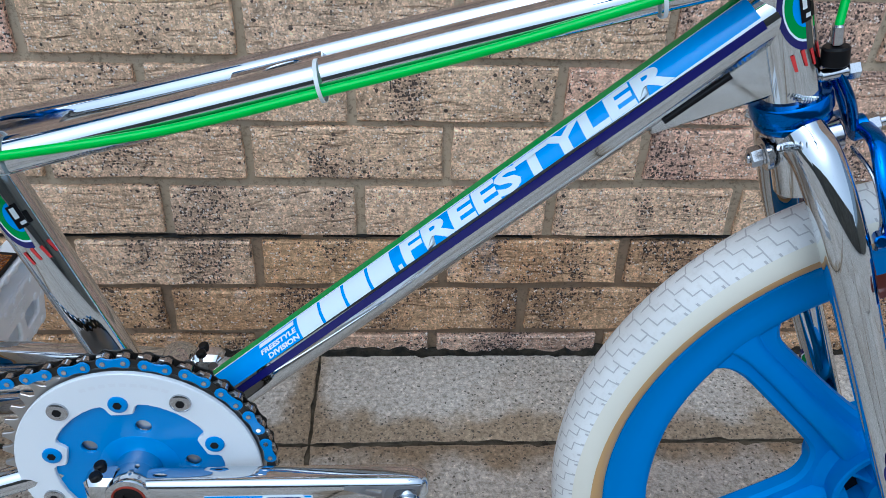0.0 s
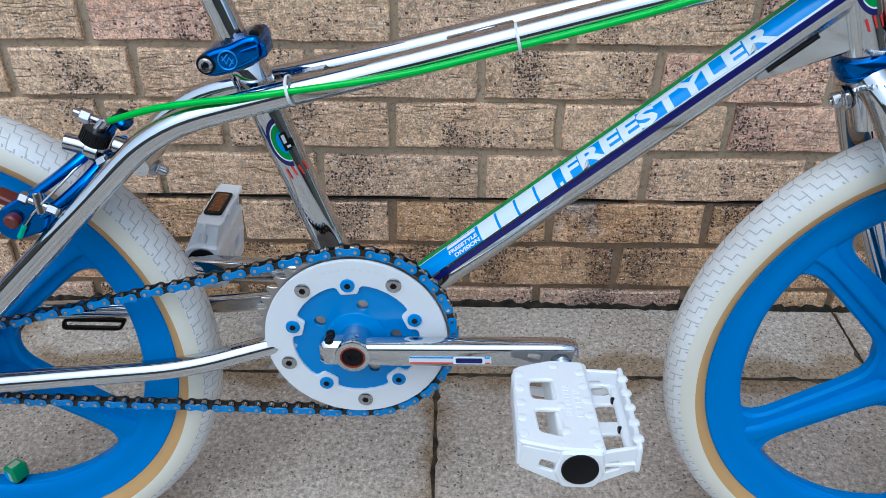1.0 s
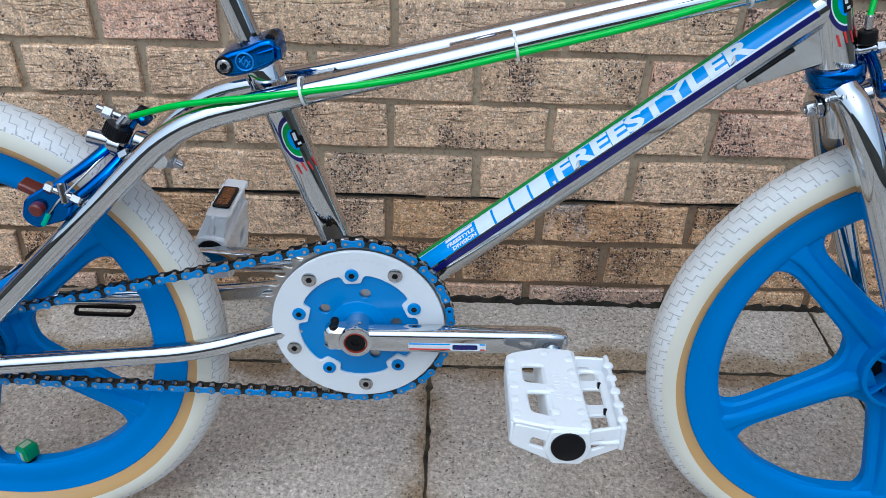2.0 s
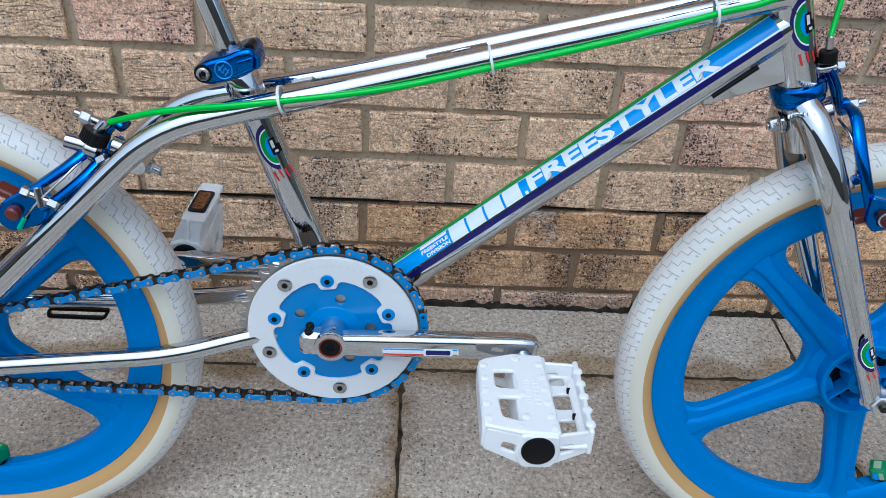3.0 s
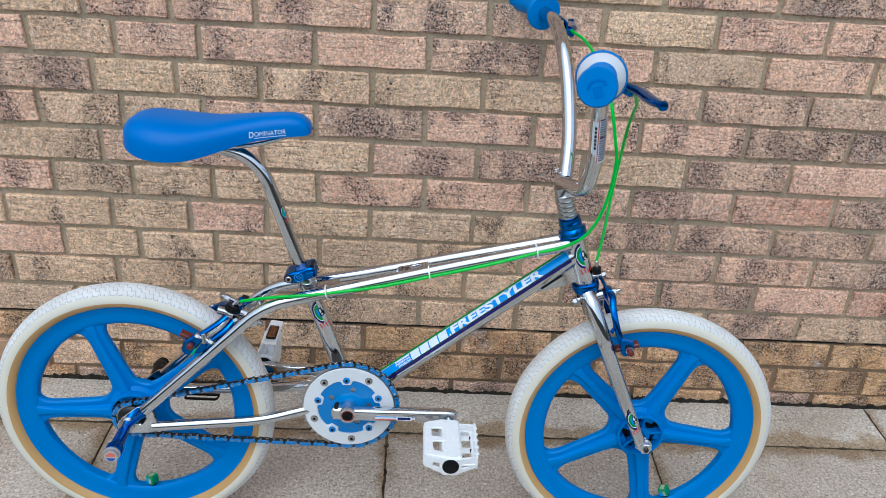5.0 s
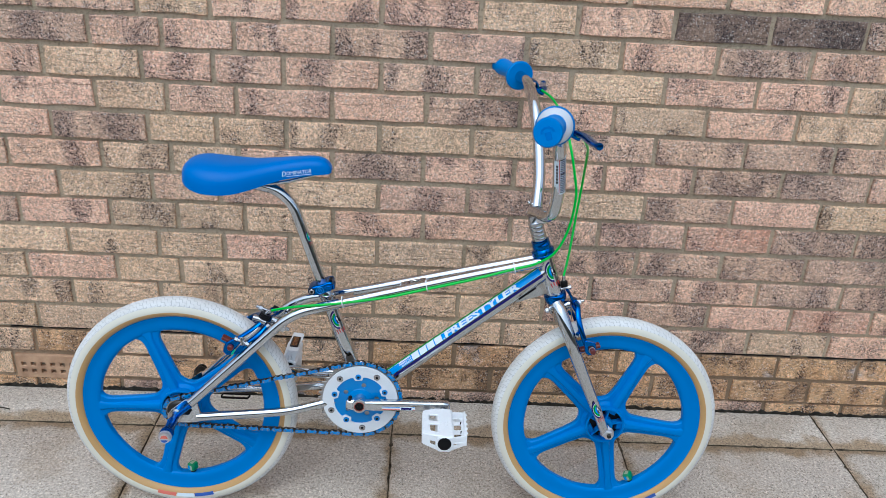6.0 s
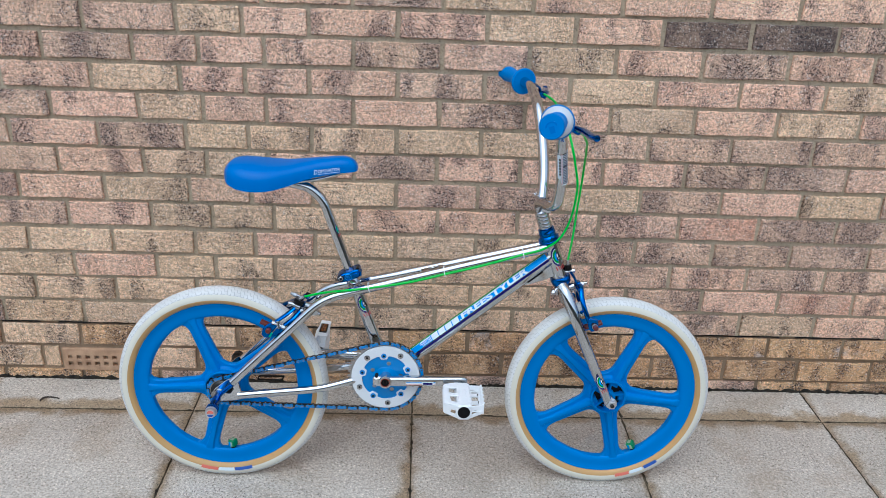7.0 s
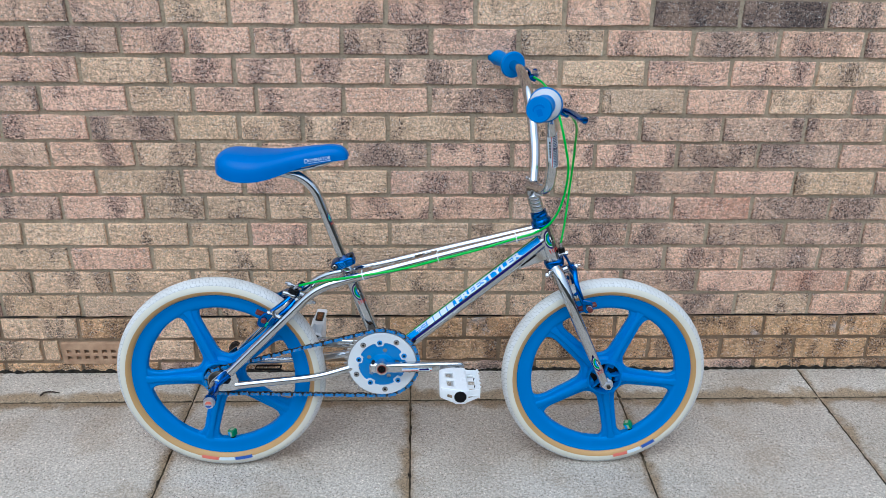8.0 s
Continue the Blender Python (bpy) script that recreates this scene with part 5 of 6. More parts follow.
def crankset():
    ring = []
    for k in range(44):
        t = 2 * math.pi * k / 44
        for da, r in ((0.0, 0.0905), (0.018, 0.0905), (0.045, 0.0850), (0.072, 0.0832), (0.100, 0.0850), (0.126, 0.0905)):
            ring.append((BB.x + r * math.cos(t + da), BB.z + r * math.sin(t + da)))
    cr = part("chainring", plate(ring, [circle(0.03, 40, BB.x, BB.z)], -RING_L - 0.0015, -RING_L + 0.0015, 0.0005), material("worn_steel", (0.42, 0.41, 0.40), 0.36, 1.0), bike, "steel toothed chainring with a white guard")
    def polar(r, deg):
        t = radians(deg)
        return (BB.x + r * math.cos(t), BB.z + r * math.sin(t))
    blue_at = [95 - 72 * k for k in range(5)]
    inner = []
    for k in range(5):
        c = 95 + 72 * k
        for da, r in ((-8.2, 0.0478), (-4, 0.0472), (4, 0.0472), (8.2, 0.0478), (9.6, 0.0500), (10.6, 0.0540), (12.5, 0.0560), (18, 0.0566), (26, 0.0566), (36, 0.0566), (46, 0.0566), (54, 0.0566), (59.5, 0.0560), (61.4, 0.0540), (62.4, 0.0500)):
            inner.append(polar(r, c + da))
    guard = part("guard_disc", plate(circle(0.0808, 96, BB.x, BB.z), [inner], -0.0478, -0.0440, 0.0006), WHITE_PAINT, cr, "white painted guard disc")
    holes = [circle(0.0052, 16, *polar(0.0355, 79 + 72 * k)) for k in range(5)]
    dish = part("spider_disc", plate(circle(0.0600, 80, BB.x, BB.z), holes, -0.0450, -0.0425, 0.0004), BLUE_PAINT, cr, "blue painted spider disc with round holes")
    part("dish", lathe([(0.027, 0), (0.025, -0.0014), (0.0, -0.0016)], 40, at=Matrix.Translation(Vector((BB.x, -0.0448, BB.z)))), BLUE_PAINT, cr)
    head = lathe([(0.0, -0.0002), (0.0022, -0.0002), (0.0024, -0.0016), (0.0048, -0.0020), (0.0062, -0.0012), (0.0064, 0.0)], 24)
    blue_bolt = mesh_of("ring_bolt", head, BLUE_PAINT)
    head = lathe([(0.0, -0.0002), (0.0026, -0.0002), (0.0028, -0.0018), (0.0052, -0.0020), (0.0068, -0.0012), (0.0070, 0.0)], 24)
    steel_bolt = mesh_of("guard_bolt", head, STEEL)
    sock = mesh_of("socket", lathe([(0.0, -0.0021), (0.0029, -0.0021), (0.0029, 0.0)], 6), BLACK)
    for k in range(5):
        x, z = polar(0.0565, 95 - 72 * k)
        twin("ring_bolt", blue_bolt, cr, Matrix.Translation((x, -0.0478, z)))
        twin("bolt_socket", sock, cr, Matrix.Translation((x, -0.0478, z)))
        x, z = polar(0.0668, 131 - 72 * k)
        twin("guard_bolt", steel_bolt, cr, Matrix.Translation((x, -0.0478, z)))
        twin("bolt_socket", sock, cr, Matrix.Translation((x, -0.0479, z)))
    # faint maker's line pressed into the guard
    bm = bmesh.new()
    for k in range(9):
        a0 = 112 - 5.2 * k
        q = [polar(0.0735, a0), polar(0.0735, a0 - 3.4), polar(0.0708, a0 - 3.4), polar(0.0708, a0)]
        bm.faces.new([bm.verts.new((x, -0.0481, z)) for x, z in q])
    part("pressed_marks", bm, material("guard_mark", (0.68, 0.70, 0.73), 0.4), guard)
    # arms
    tops = {1: 0.0055, -1: 0.0}
    ends = {1: L(-0.1640, 0.3000, 0), -1: L(-0.5215, 0.2925, 0)}
    for s in (1, -1):
        e = ends[s]
        a, b = L(BB.x, BB.z, 0.064 * s), L(e.x, e.z + tops[s], (0.0715 if s > 0 else 0.082) * s)
        d = (b - a).normalized()
        arm = part("crank_arm", arm_bar(a + d * 0.006, b, d), CHROME, bike, "chrome crank arm with a flat face")
        boss = [(0.0, -0.018), (0.0150, -0.018), (0.0158, -0.016), (0.0158, 0.0075), (0.0148, 0.0098), (0.0110, 0.0100), (0.0108, 0.006), (0.0, 0.006)]
        part("spindle_boss", lathe(boss, 40, at=between(a, a + L(0, 0, s) )), CHROME, arm)
        part("spindle_bolt", lathe([(0.0, 0.0078), (0.0036, 0.0078), (0.0041, 0.0092), (0.0090, 0.0096), (0.0098, 0.0076)], 32, at=between(a, a + L(0, 0, s))), BLACK, arm)
        part("bolt_ring", lathe([(0.0093, 0.0096), (0.0097, 0.0106), (0.0107, 0.0106), (0.0110, 0.0096)], 36, at=between(a, a + L(0, 0, s))), material("red_anodised", (0.35, 0.05, 0.03), 0.3, 0.7), arm)
        side = 1 if s > 0 else -1
        c = a - d * 0.020
        bm = bmesh.new()
        add_box(bm, c.x - 0.009, c.x + 0.016, min(c.y - 0.009, c.y + 0.009), max(c.y - 0.009, c.y + 0.009), c.z - 0.011, c.z + 0.0135, 0.004)
        part("pinch_block", bm, CHROME, arm)
        bm = bmesh.new()
        for y in (-0.0045, 0.0050):
            rod(bm, c + Vector((0.000, y, 0.0120)), c + Vector((-0.001, y, 0.0165)), 0.0040, 18, 0.0008)
        part("pinch_bolt", bm, BLACK, arm)
        if s > 0:
            ln = (b - a).length
            face = Matrix.Translation(a) @ Matrix.Rotation(-math.atan2(d.z, d.x), 4, "Y") @ Matrix.Rotation(math.asin(d.y), 4, "Z")
            def film(name, x0, x1, z0, z1, lift, mat):
                q = round_loop([(x0, z0), (x1, z0), (x1, z1), (x0, z1)], 0.0014, 3)
                part(name, plate(q, (), -0.0097 - lift, -0.0096, 0.0, face), mat, arm)
            film("decal", 0.27 * ln, 0.66 * ln, -0.0062, 0.0012, 0.0001, TIE)
            film("decal_line", 0.272 * ln, 0.655 * ln, -0.0004, 0.0010, 0.0003, DECAL_BLUE)
            film("decal_line", 0.272 * ln, 0.655 * ln, -0.0060, -0.0046, 0.0003, DECAL_RED)
            film("decal_block", 0.48 * ln, 0.63 * ln, -0.0062, 0.0012, 0.0005, DECAL_WHITE)
            film("decal_block", 0.492 * ln, 0.618 * ln, -0.0050, 0.0000, 0.0008, DECAL_NAVY)
    return ends


PEDAL_AT = crankset()


def chain():
    r1, r2 = 0.0868, 0.0325
    c1, c2 = Vector((BB.x, BB.z)), Vector((REAR.x + 0.002, REAR.z + 0.002))
    gap = (c1 - c2)
    base = math.atan2(gap.y, gap.x)
    lean = math.asin((r1 - r2) / gap.length)
    up, lo = base + math.pi / 2 + lean, base - math.pi / 2 - lean
    pol = lambda c, r, t: Vector((c.x + r * math.cos(t), c.y + r * math.sin(t)))
    loop = []
    n = 60
    loop += [pol(c1, r1, up + (lo + 2 * math.pi - up - 2 * math.pi) * k / n) for k in range(n + 1)]
    loop += [pol(c2, r2, lo + (up - 2 * math.pi - lo) * k / n) for k in range(n + 1)]
    loop.append(loop[0])
    # slack of the lower run
    cum = [0.0]
    for a, b in zip(loop, loop[1:]):
        cum.append(cum[-1] + (b - a).length)
    total = cum[-1]
    links = 2 * round(total / 0.0127 / 2)
    pitch = total / links
    def at(s):
        s %= total
        for i in range(len(cum) - 1):
            if cum[i + 1] >= s:
                return loop[i].lerp(loop[i + 1], (s - cum[i]) / max(1e-9, cum[i + 1] - cum[i]))
        return loop[-1]
    half = 0.00635
    def eight(r, waist):
        pts = []
        for c, t0 in ((half, -2.2), (-half, math.pi - 2.2)):
            for k in range(9):
                t = t0 + 4.4 * k / 8
                pts.append((c + r * math.cos(t), r * math.sin(t)))
            pts.append((0.0, waist if c > 0 else -waist))
        return pts
    bm = bmesh.new()
    add_plate(bm, eight(0.0043, 0.0029), (), -0.0050, -0.0040, 0.0003, slot=0)
    add_plate(bm, eight(0.0043, 0.0029), (), 0.0040, 0.0050, 0.0003, slot=1)
    for x in (-half, half):
        add_lathe(bm, [(0, -0.0057), (0.0016, -0.0057), (0.0018, -0.0052), (0.0018, 0.0055), (0, 0.0055)], 10, at=Matrix.Translation((x, 0, 0)), slots=[2] * 4)
    outer = mesh_of("outer_link", bm, [BLUE_PAINT, BLACK_STEEL, STEEL])
    bm = bmesh.new()
    for y in (-0.0037, 0.0027):
        add_plate(bm, eight(0.0041, 0.0027), (), y, y + 0.001, 0.0, slot=0)
    for x in (-half, half):
        add_lathe(bm, [(0.0018, -0.0028), (0.0038, -0.0028), (0.0038, 0.0028), (0.0018, 0.0028)], 12, at=Matrix.Translation((x, 0, 0)), slots=[1] * 3)
    inner = mesh_of("inner_link", bm, [BLACK_STEEL, STEEL])
    top = new("chain")
    top.parent = bike
    tagged(top, "bicycle chain with blue outer plates")
    for k in range(links):
        a, b = at(k * pitch), at((k + 1) * pitch)
        m = (a + b) / 2
        t = math.atan2(b.y - a.y, b.x - a.x)
        jig = 0.0006 * math.sin(k * 1.7)
        mat = Matrix.Translation((m.x, -RING_L, m.y + jig)) @ Matrix.Rotation(-t, 4, "Y")
        twin("outer_link" if k % 2 else "inner_link", outer if k % 2 else inner, top, mat)
    cog = []
    for k in range(16):
        t = 2 * math.pi * k / 16
        for da, r in ((0.0, 0.036), (0.05, 0.036), (0.13, 0.0305), (0.2, 0.0285), (0.27, 0.0305), (0.35, 0.036)):
            cog.append((c2.x + r * math.cos(t + da), c2.y + r * math.sin(t + da)))
    fw = part("freewheel", plate(cog, (), -RING_L - 0.0015, -RING_L + 0.0015, 0.0004), STEEL, bike)
    part("freewheel_body", lathe([(0.0, 0.012), (0.026, 0.012), (0.026, -0.002), (0.022, -0.006), (0.016, -0.007), (0.016, -0.004), (0.0, -0.004)], 40, at=Matrix.Translation((c2.x, -RING_L, c2.y))), BLACK_STEEL, fw)
    part("axle", rod(bmesh.new(), L(REAR.x, REAR.z, 0.07), L(REAR.x, REAR.z, -0.07), 0.005, 14), STEEL, bike)


chain()


# pedals
def pedal_meshes():
    """A white nylon platform pedal: its axle runs along y from the crank outwards (-y)."""
    flat = Matrix.Rotation(radians(90), 4, "X")      # x-z plates laid level: z turns to -y
    bm = bmesh.new()
    def deck(x0, x1, y0, y1, z0, z1, wins, tilt):
        out = round_loop([(x0, y0), (x1, y0), (x1, y1), (x0, y1)], 0.006)
        holes = [round_loop([(a, c), (b, c), (b, d), (a, d)], 0.004) for a, b, c, d in wins]
        m = Matrix.Rotation(radians(tilt), 4, "Y") @ Matrix(((1, 0, 0, 0), (0, 0, -1, 0), (0, 1, 0, 0), (0, 0, 0, 1)))
        add_plate(bm, out, holes, z0, z1, 0.0012, m)
    # decks are drawn in x (fore-aft) and u (outwards), thickness upwards
    level = Matrix(((1, 0, 0, 0), (0, 0, -1, 0), (0, 1, 0, 0), (0, 0, 0, 1)))
    top = round_loop([(-0.0455, 0.014), (-0.040, 0.0095), (-0.015, 0.0), (0.013, 0.0), (0.0175, 0.104), (-0.016, 0.104), (-0.0455, 0.098)], 0.004)
    wins = [round_loop([(-0.033, 0.027), (-0.0145, 0.025), (-0.0135, 0.050), (-0.032, 0.049)], 0.0035), round_loop([(-0.031, 0.062), (-0.0125, 0.061), (-0.011, 0.091), (-0.029, 0.086)], 0.0035)]
    add_plate(bm, top, wins, 0.0125, 0.0170, 0.0014, Matrix.Rotation(radians(2.5), 4, "Y") @ level)
    deck(0.010, 0.044, 0.004, 0.102, -0.003, 0.0010, [(0.020, 0.034, 0.012, 0.024), (0.020, 0.037, 0.036, 0.056), (0.020, 0.038, 0.070, 0.095)], -2)
    rail = mesh_of("inner_rail", tube([(0.0385, -0.022, 0.004), (0.0385, -0.090, 0.004)], 0.0042, 12), WHITE_NYLON)
    # axle housing
    hub = round_loop([(-0.012, -0.0190), (0.012, -0.0190), (0.0185, -0.006), (0.0165, 0.0150), (-0.0145, 0.0155), (-0.0185, -0.006)], 0.004)
    add_plate(bm, hub, (), -0.106, 0.001, 0.0016)
    # fore and aft skirts, with the end cages
    extra = [("inner_rail", rail)]
    for x0, x1, zt, zb, u0, u1 in ((-0.0455, -0.0420, 0.0165, -0.006, 0.015, 0.098), (0.0405, 0.0445, 0.0180, -0.0075, 0.007, 0.102)):
        loop = round_loop([(u0, zb), (u1, zb), (u1, zt), (u0, zt)], 0.004)
        m = Matrix(((0, 1, 0, 0), (-1, 0, 0, 0), (0, 0, 1, 0), (0, 0, 0, 1)))
        extra.append(("side_wall", mesh_of("side_wall", plate(loop, (), x0, x1, 0.001, m), WHITE_NYLON, True, 35)))
    for y, inner in ((-0.1035, 0), (-0.0075, 1)):
        for sx in (-1, 1):
            zt = 0.0150
            loop = [(sx * 0.0445, -0.0060), (sx * 0.012, -0.0175), (sx * 0.014, 0.0130), (sx * 0.0425, zt)]
            win = [(sx * 0.030, -0.0035), (sx * 0.0185, -0.0065), (sx * 0.0175, 0.0020), (sx * 0.0285, 0.0040)]
            tilt = Matrix.Translation((sx * 0.014, y, 0)) @ Matrix.Rotation(sx * (0.16 if not inner else -0.16), 4, "Z") @ Matrix.Translation((-sx * 0.014, 0, 0))
            extra.append(("end_cage", mesh_of("end_cage", plate(round_loop(loop, 0.003), [round_loop(win, 0.002)], 0.0, 0.0035, 0.0008, tilt), WHITE_NYLON, True, 35)))
    body = mesh_of("pedal", bm, WHITE_NYLON, True, 35)
    stud = mesh_of("grip_stud", lathe([(0.0046, -0.001), (0.0038, 0.0007), (0.0024, 0.0013), (0.0, 0.0014)], 14, at=Matrix.Rotation(radians(90), 4, "X")), WHITE_NYLON)
    places = []
    for k in range(5):
        u = 0.021 + 0.0172 * k
        places += [(-0.0405, -u, 0.0185), (0.0095 + 0.0006 * k, -u + 0.006, 0.0163), (0.0425, -u - 0.002, 0.0178)]
    places += [(-0.011, -0.008, 0.0172), (-0.010, -0.057, 0.0172), (-0.009, -0.085, 0.0172), (-0.014, -0.099, 0.0172), (0.013, -0.098, 0.0163)]
    for row, x in enumerate((-0.0045, 0.0035)):
        u = 0.032 + 0.006 * row
        for k in range(9 if row == 0 else 6):
            w = 0.0028 + 0.0012 * ((3 * k + row) % 3)
            extra.append(("raised_mark", mesh_of("raised_mark", box(x - 0.0024, x + 0.0024, -u - w, -u, 0.0166, 0.0175, bevel=0.0003), WHITE_NYLON)))
            u += w + 0.0014
    cap = mesh_of("dust_cap", lathe([(0.0138, -0.1055), (0.0135, -0.1075), (0.0118, -0.1085), (0.0, -0.1080)], 36), BLACK)
    turn = Matrix(((0, 1, 0, 0), (-1, 0, 0, 0), (0, 0, 1, 0), (0, 0, 0, 1)))
    refl = mesh_of("reflector", plate(round_loop([(0.028, -0.005), (0.080, -0.005), (0.080, 0.014), (0.028, 0.014)], 0.004), (), -0.0475, -0.0450, 0.0006, turn), BLACK)
    lens = mesh_of("reflector_lens", plate(round_loop([(0.033, -0.002), (0.075, -0.002), (0.075, 0.011), (0.033, 0.011)], 0.002), (), -0.0481, -0.0472, 0.0003, turn), AMBER)
    pin = mesh_of("black_pin", rod(bmesh.new(), (0.033, -0.05, 0.004), (0.0415, -0.05, 0.004), 0.003, 10, 0.0006), BLACK)
    return body, (stud, places), cap, refl, lens, pin, extra


def pedals():
    body, studs, cap, refl, lens, pin, extra = pedal_meshes()
    for s, turn in ((1, 0), (-1, 78)):
        e = PEDAL_AT[s]
        m = Matrix.Translation(L(e.x - 0.001, e.z - 0.0050, 0.093) if s > 0 else L(e.x + 0.002, e.z + 0.001, -0.093))
        if s < 0:
            m = m @ Matrix(((0.09, 0, 0.996, 0), (0, -1, 0, 0), (0.996, 0, -0.09, 0), (0, 0, 0, 1))) @ Matrix.Diagonal((0.91, 1, 1, 1))
        p = twin("pedal", body, bike, m, "white nylon platform pedal")
        for nm, me in extra:
            twin(nm, me, p, Matrix())
        for q in studs[1]:
            twin("grip_stud", studs[0], p, Matrix.Translation(q))
        if s < 0:
            for k in range(5):
                for x, z in ((-0.0415, -0.0055), (-0.012, -0.0178), (0.0415, -0.0070)):
                    twin("grip_stud", studs[0], p, Matrix.Translation((x, -0.020 - 0.0165 * k, z)) @ Matrix.Rotation(math.pi, 4, "X"))
        twin("dust_cap", cap, p, Matrix())
        for q in ((1, -1) if s < 0 else ()):
            flip = Matrix() if q > 0 else Matrix.Translation((0, -0.104, 0)) @ Matrix.Rotation(math.pi, 4, "Z")
            r = twin("reflector", refl, p, flip, "amber reflector in a black holder")
            twin("reflector_lens", lens, r, Matrix())
        for k in (-0.018, 0.016):
            twin("black_pin", pin, p, Matrix.Translation((0, k, 0)))
        part("axle_collar", rod(bmesh.new(), (0, 0.0005, 0), (0, 0.013, 0), 0.0098, 24, 0.002), CHROME, p)
        if s < 0:
            part("axle_seal", lathe([(0.0150, 0.0), (0.0150, 0.0035), (0.0095, 0.0038)], 28), BLACK, p)


pedals()


# brakes
def front_brake():
    bm = bmesh.new()
    rod(bm, L(0.049, 0.508, 0), L(0.066, 0.513, 0), 0.0068, 20, 0.001)
    rod(bm, L(0.078, 0.5175, 0), L(0.094, 0.523, 0), 0.0105, 24, 0.001)
    rod(bm, L(0.050, 0.508, 0), L(0.054, 0.5094, 0), 0.0105, 22, 0.0008)
    rod(bm, L(0.057, 0.5104, 0), L(0.061, 0.5118, 0), 0.0105, 22, 0.0008)
    hexnut(bm, L(0.0425, 0.5055, 0), L(0.0495, 0.508, 0), 0.0064)
    rod(bm, L(0.0405, 0.5048, 0), L(0.0430, 0.5057, 0), 0.0032, 12, 0.0008)
    hexnut(bm, L(0.108, 0.5275, 0), L(0.116, 0.530, 0), 0.0062)
    rod(bm, L(0.112, 0.529, 0), L(0.1235, 0.5325, 0), 0.0035, 12, 0.001)
    br = part("front_brake", bm, STEEL, bike, "blue anodised caliper brake with red pads")
    part("mounting_bush", rod(bmesh.new(), L(0.100, 0.525, 0), L(0.109, 0.528, 0), 0.0078, 24, 0.001), BLUE_ANO, br)
    for s in (1, -1):
        pts = [L(0.106, 0.5285, 0.004 * s), L(0.106, 0.5260, 0.022 * s), L(0.106, 0.5120, 0.038 * s), L(0.111, 0.492, 0.048 * s), L(0.120, 0.468, 0.0535 * s), L(0.126, 0.455, 0.053 * s)]
        part("caliper_arm", tube(spline(pts, 5), lambda t: 0.0064 - 0.0012 * t, 14, True, 0.62), BLUE_ANO, br)
        up = [L(0.100, 0.528, 0.003 * s), L(0.091, 0.546, 0.007 * s), L(0.079, 0.563, 0.008 * s)]
        part("upper_arm", tube(spline(up, 5), 0.0042, 12, True, 0.7), BLUE_ANO, br)
        out = round_loop([(0.1215, 0.467), (0.145, 0.462), (0.148, 0.437), (0.131, 0.433), (0.1235, 0.442)], 0.004)
        hole = round_loop([(0.130, 0.455), (0.1415, 0.454), (0.1430, 0.441), (0.133, 0.441)], 0.003)
        part("pad_holder", plate(out, [hole], -0.057 * s - 0.004, -0.057 * s + 0.004, 0.0012), BLUE_ANO, br)
        part("adjuster", rod(bmesh.new(), L(0.138, 0.447, 0.048 * s), L(0.139, 0.446, 0.073 * s), 0.0058, 20, 0.0012), RED_PAD, br, "red anodised adjuster")
        bm = add_lathe(bmesh.new(), [(0.0058, 0.0), (0.0069, 0.0006), (0.0069, 0.0018), (0.0058, 0.0022)], 20, at=between(L(0.138, 0.447, 0.062 * s), L(0.138, 0.447, 1.0 * s)))
        part("adjuster_washer", bm, ALLOY, br)
        pad = round_loop([(0.120, 0.4315), (0.160, 0.445), (0.158, 0.4525), (0.118, 0.439)], 0.003)
        part("brake_pad", plate(pad, (), -0.039 * s - 0.008, -0.039 * s + 0.008, 0.0015), RED_PAD, br, "red rubber brake pad")
        part("return_spring", tube(spline([L(0.096, 0.520, 0.014 * s), L(0.102, 0.510, 0.034 * s), L(0.108, 0.488, 0.045 * s), L(0.110, 0.468, 0.046 * s)], 5), 0.0013, 8), STEEL, br)
        part("spring_peg", rod(bmesh.new(), L(0.108, 0.478, 0.047 * s), L(0.104, 0.480, 0.058 * s), 0.0038, 12, 0.001), BLUE_ANO, br)
    part("adjuster_knob", rod(bmesh.new(), L(0.0755, 0.567, 0.008), L(0.0735, 0.578, 0.008), 0.0078, 24, 0.001), BLACK, br)
    bm = bmesh.new()
    rod(bm, L(0.068, 0.560, 0.008), L(0.088, 0.565, 0.008), 0.0040, 14, 0.001)
    hexnut(bm, L(0.083, 0.5638, 0.008), L(0.090, 0.5655, 0.008), 0.0055)
    rod(bm, L(0.0735, 0.578, 0.008), L(0.0715, 0.590, 0.008), 0.0035, 14, 0.001)
    part("cable_anchor", bm, STEEL, br)


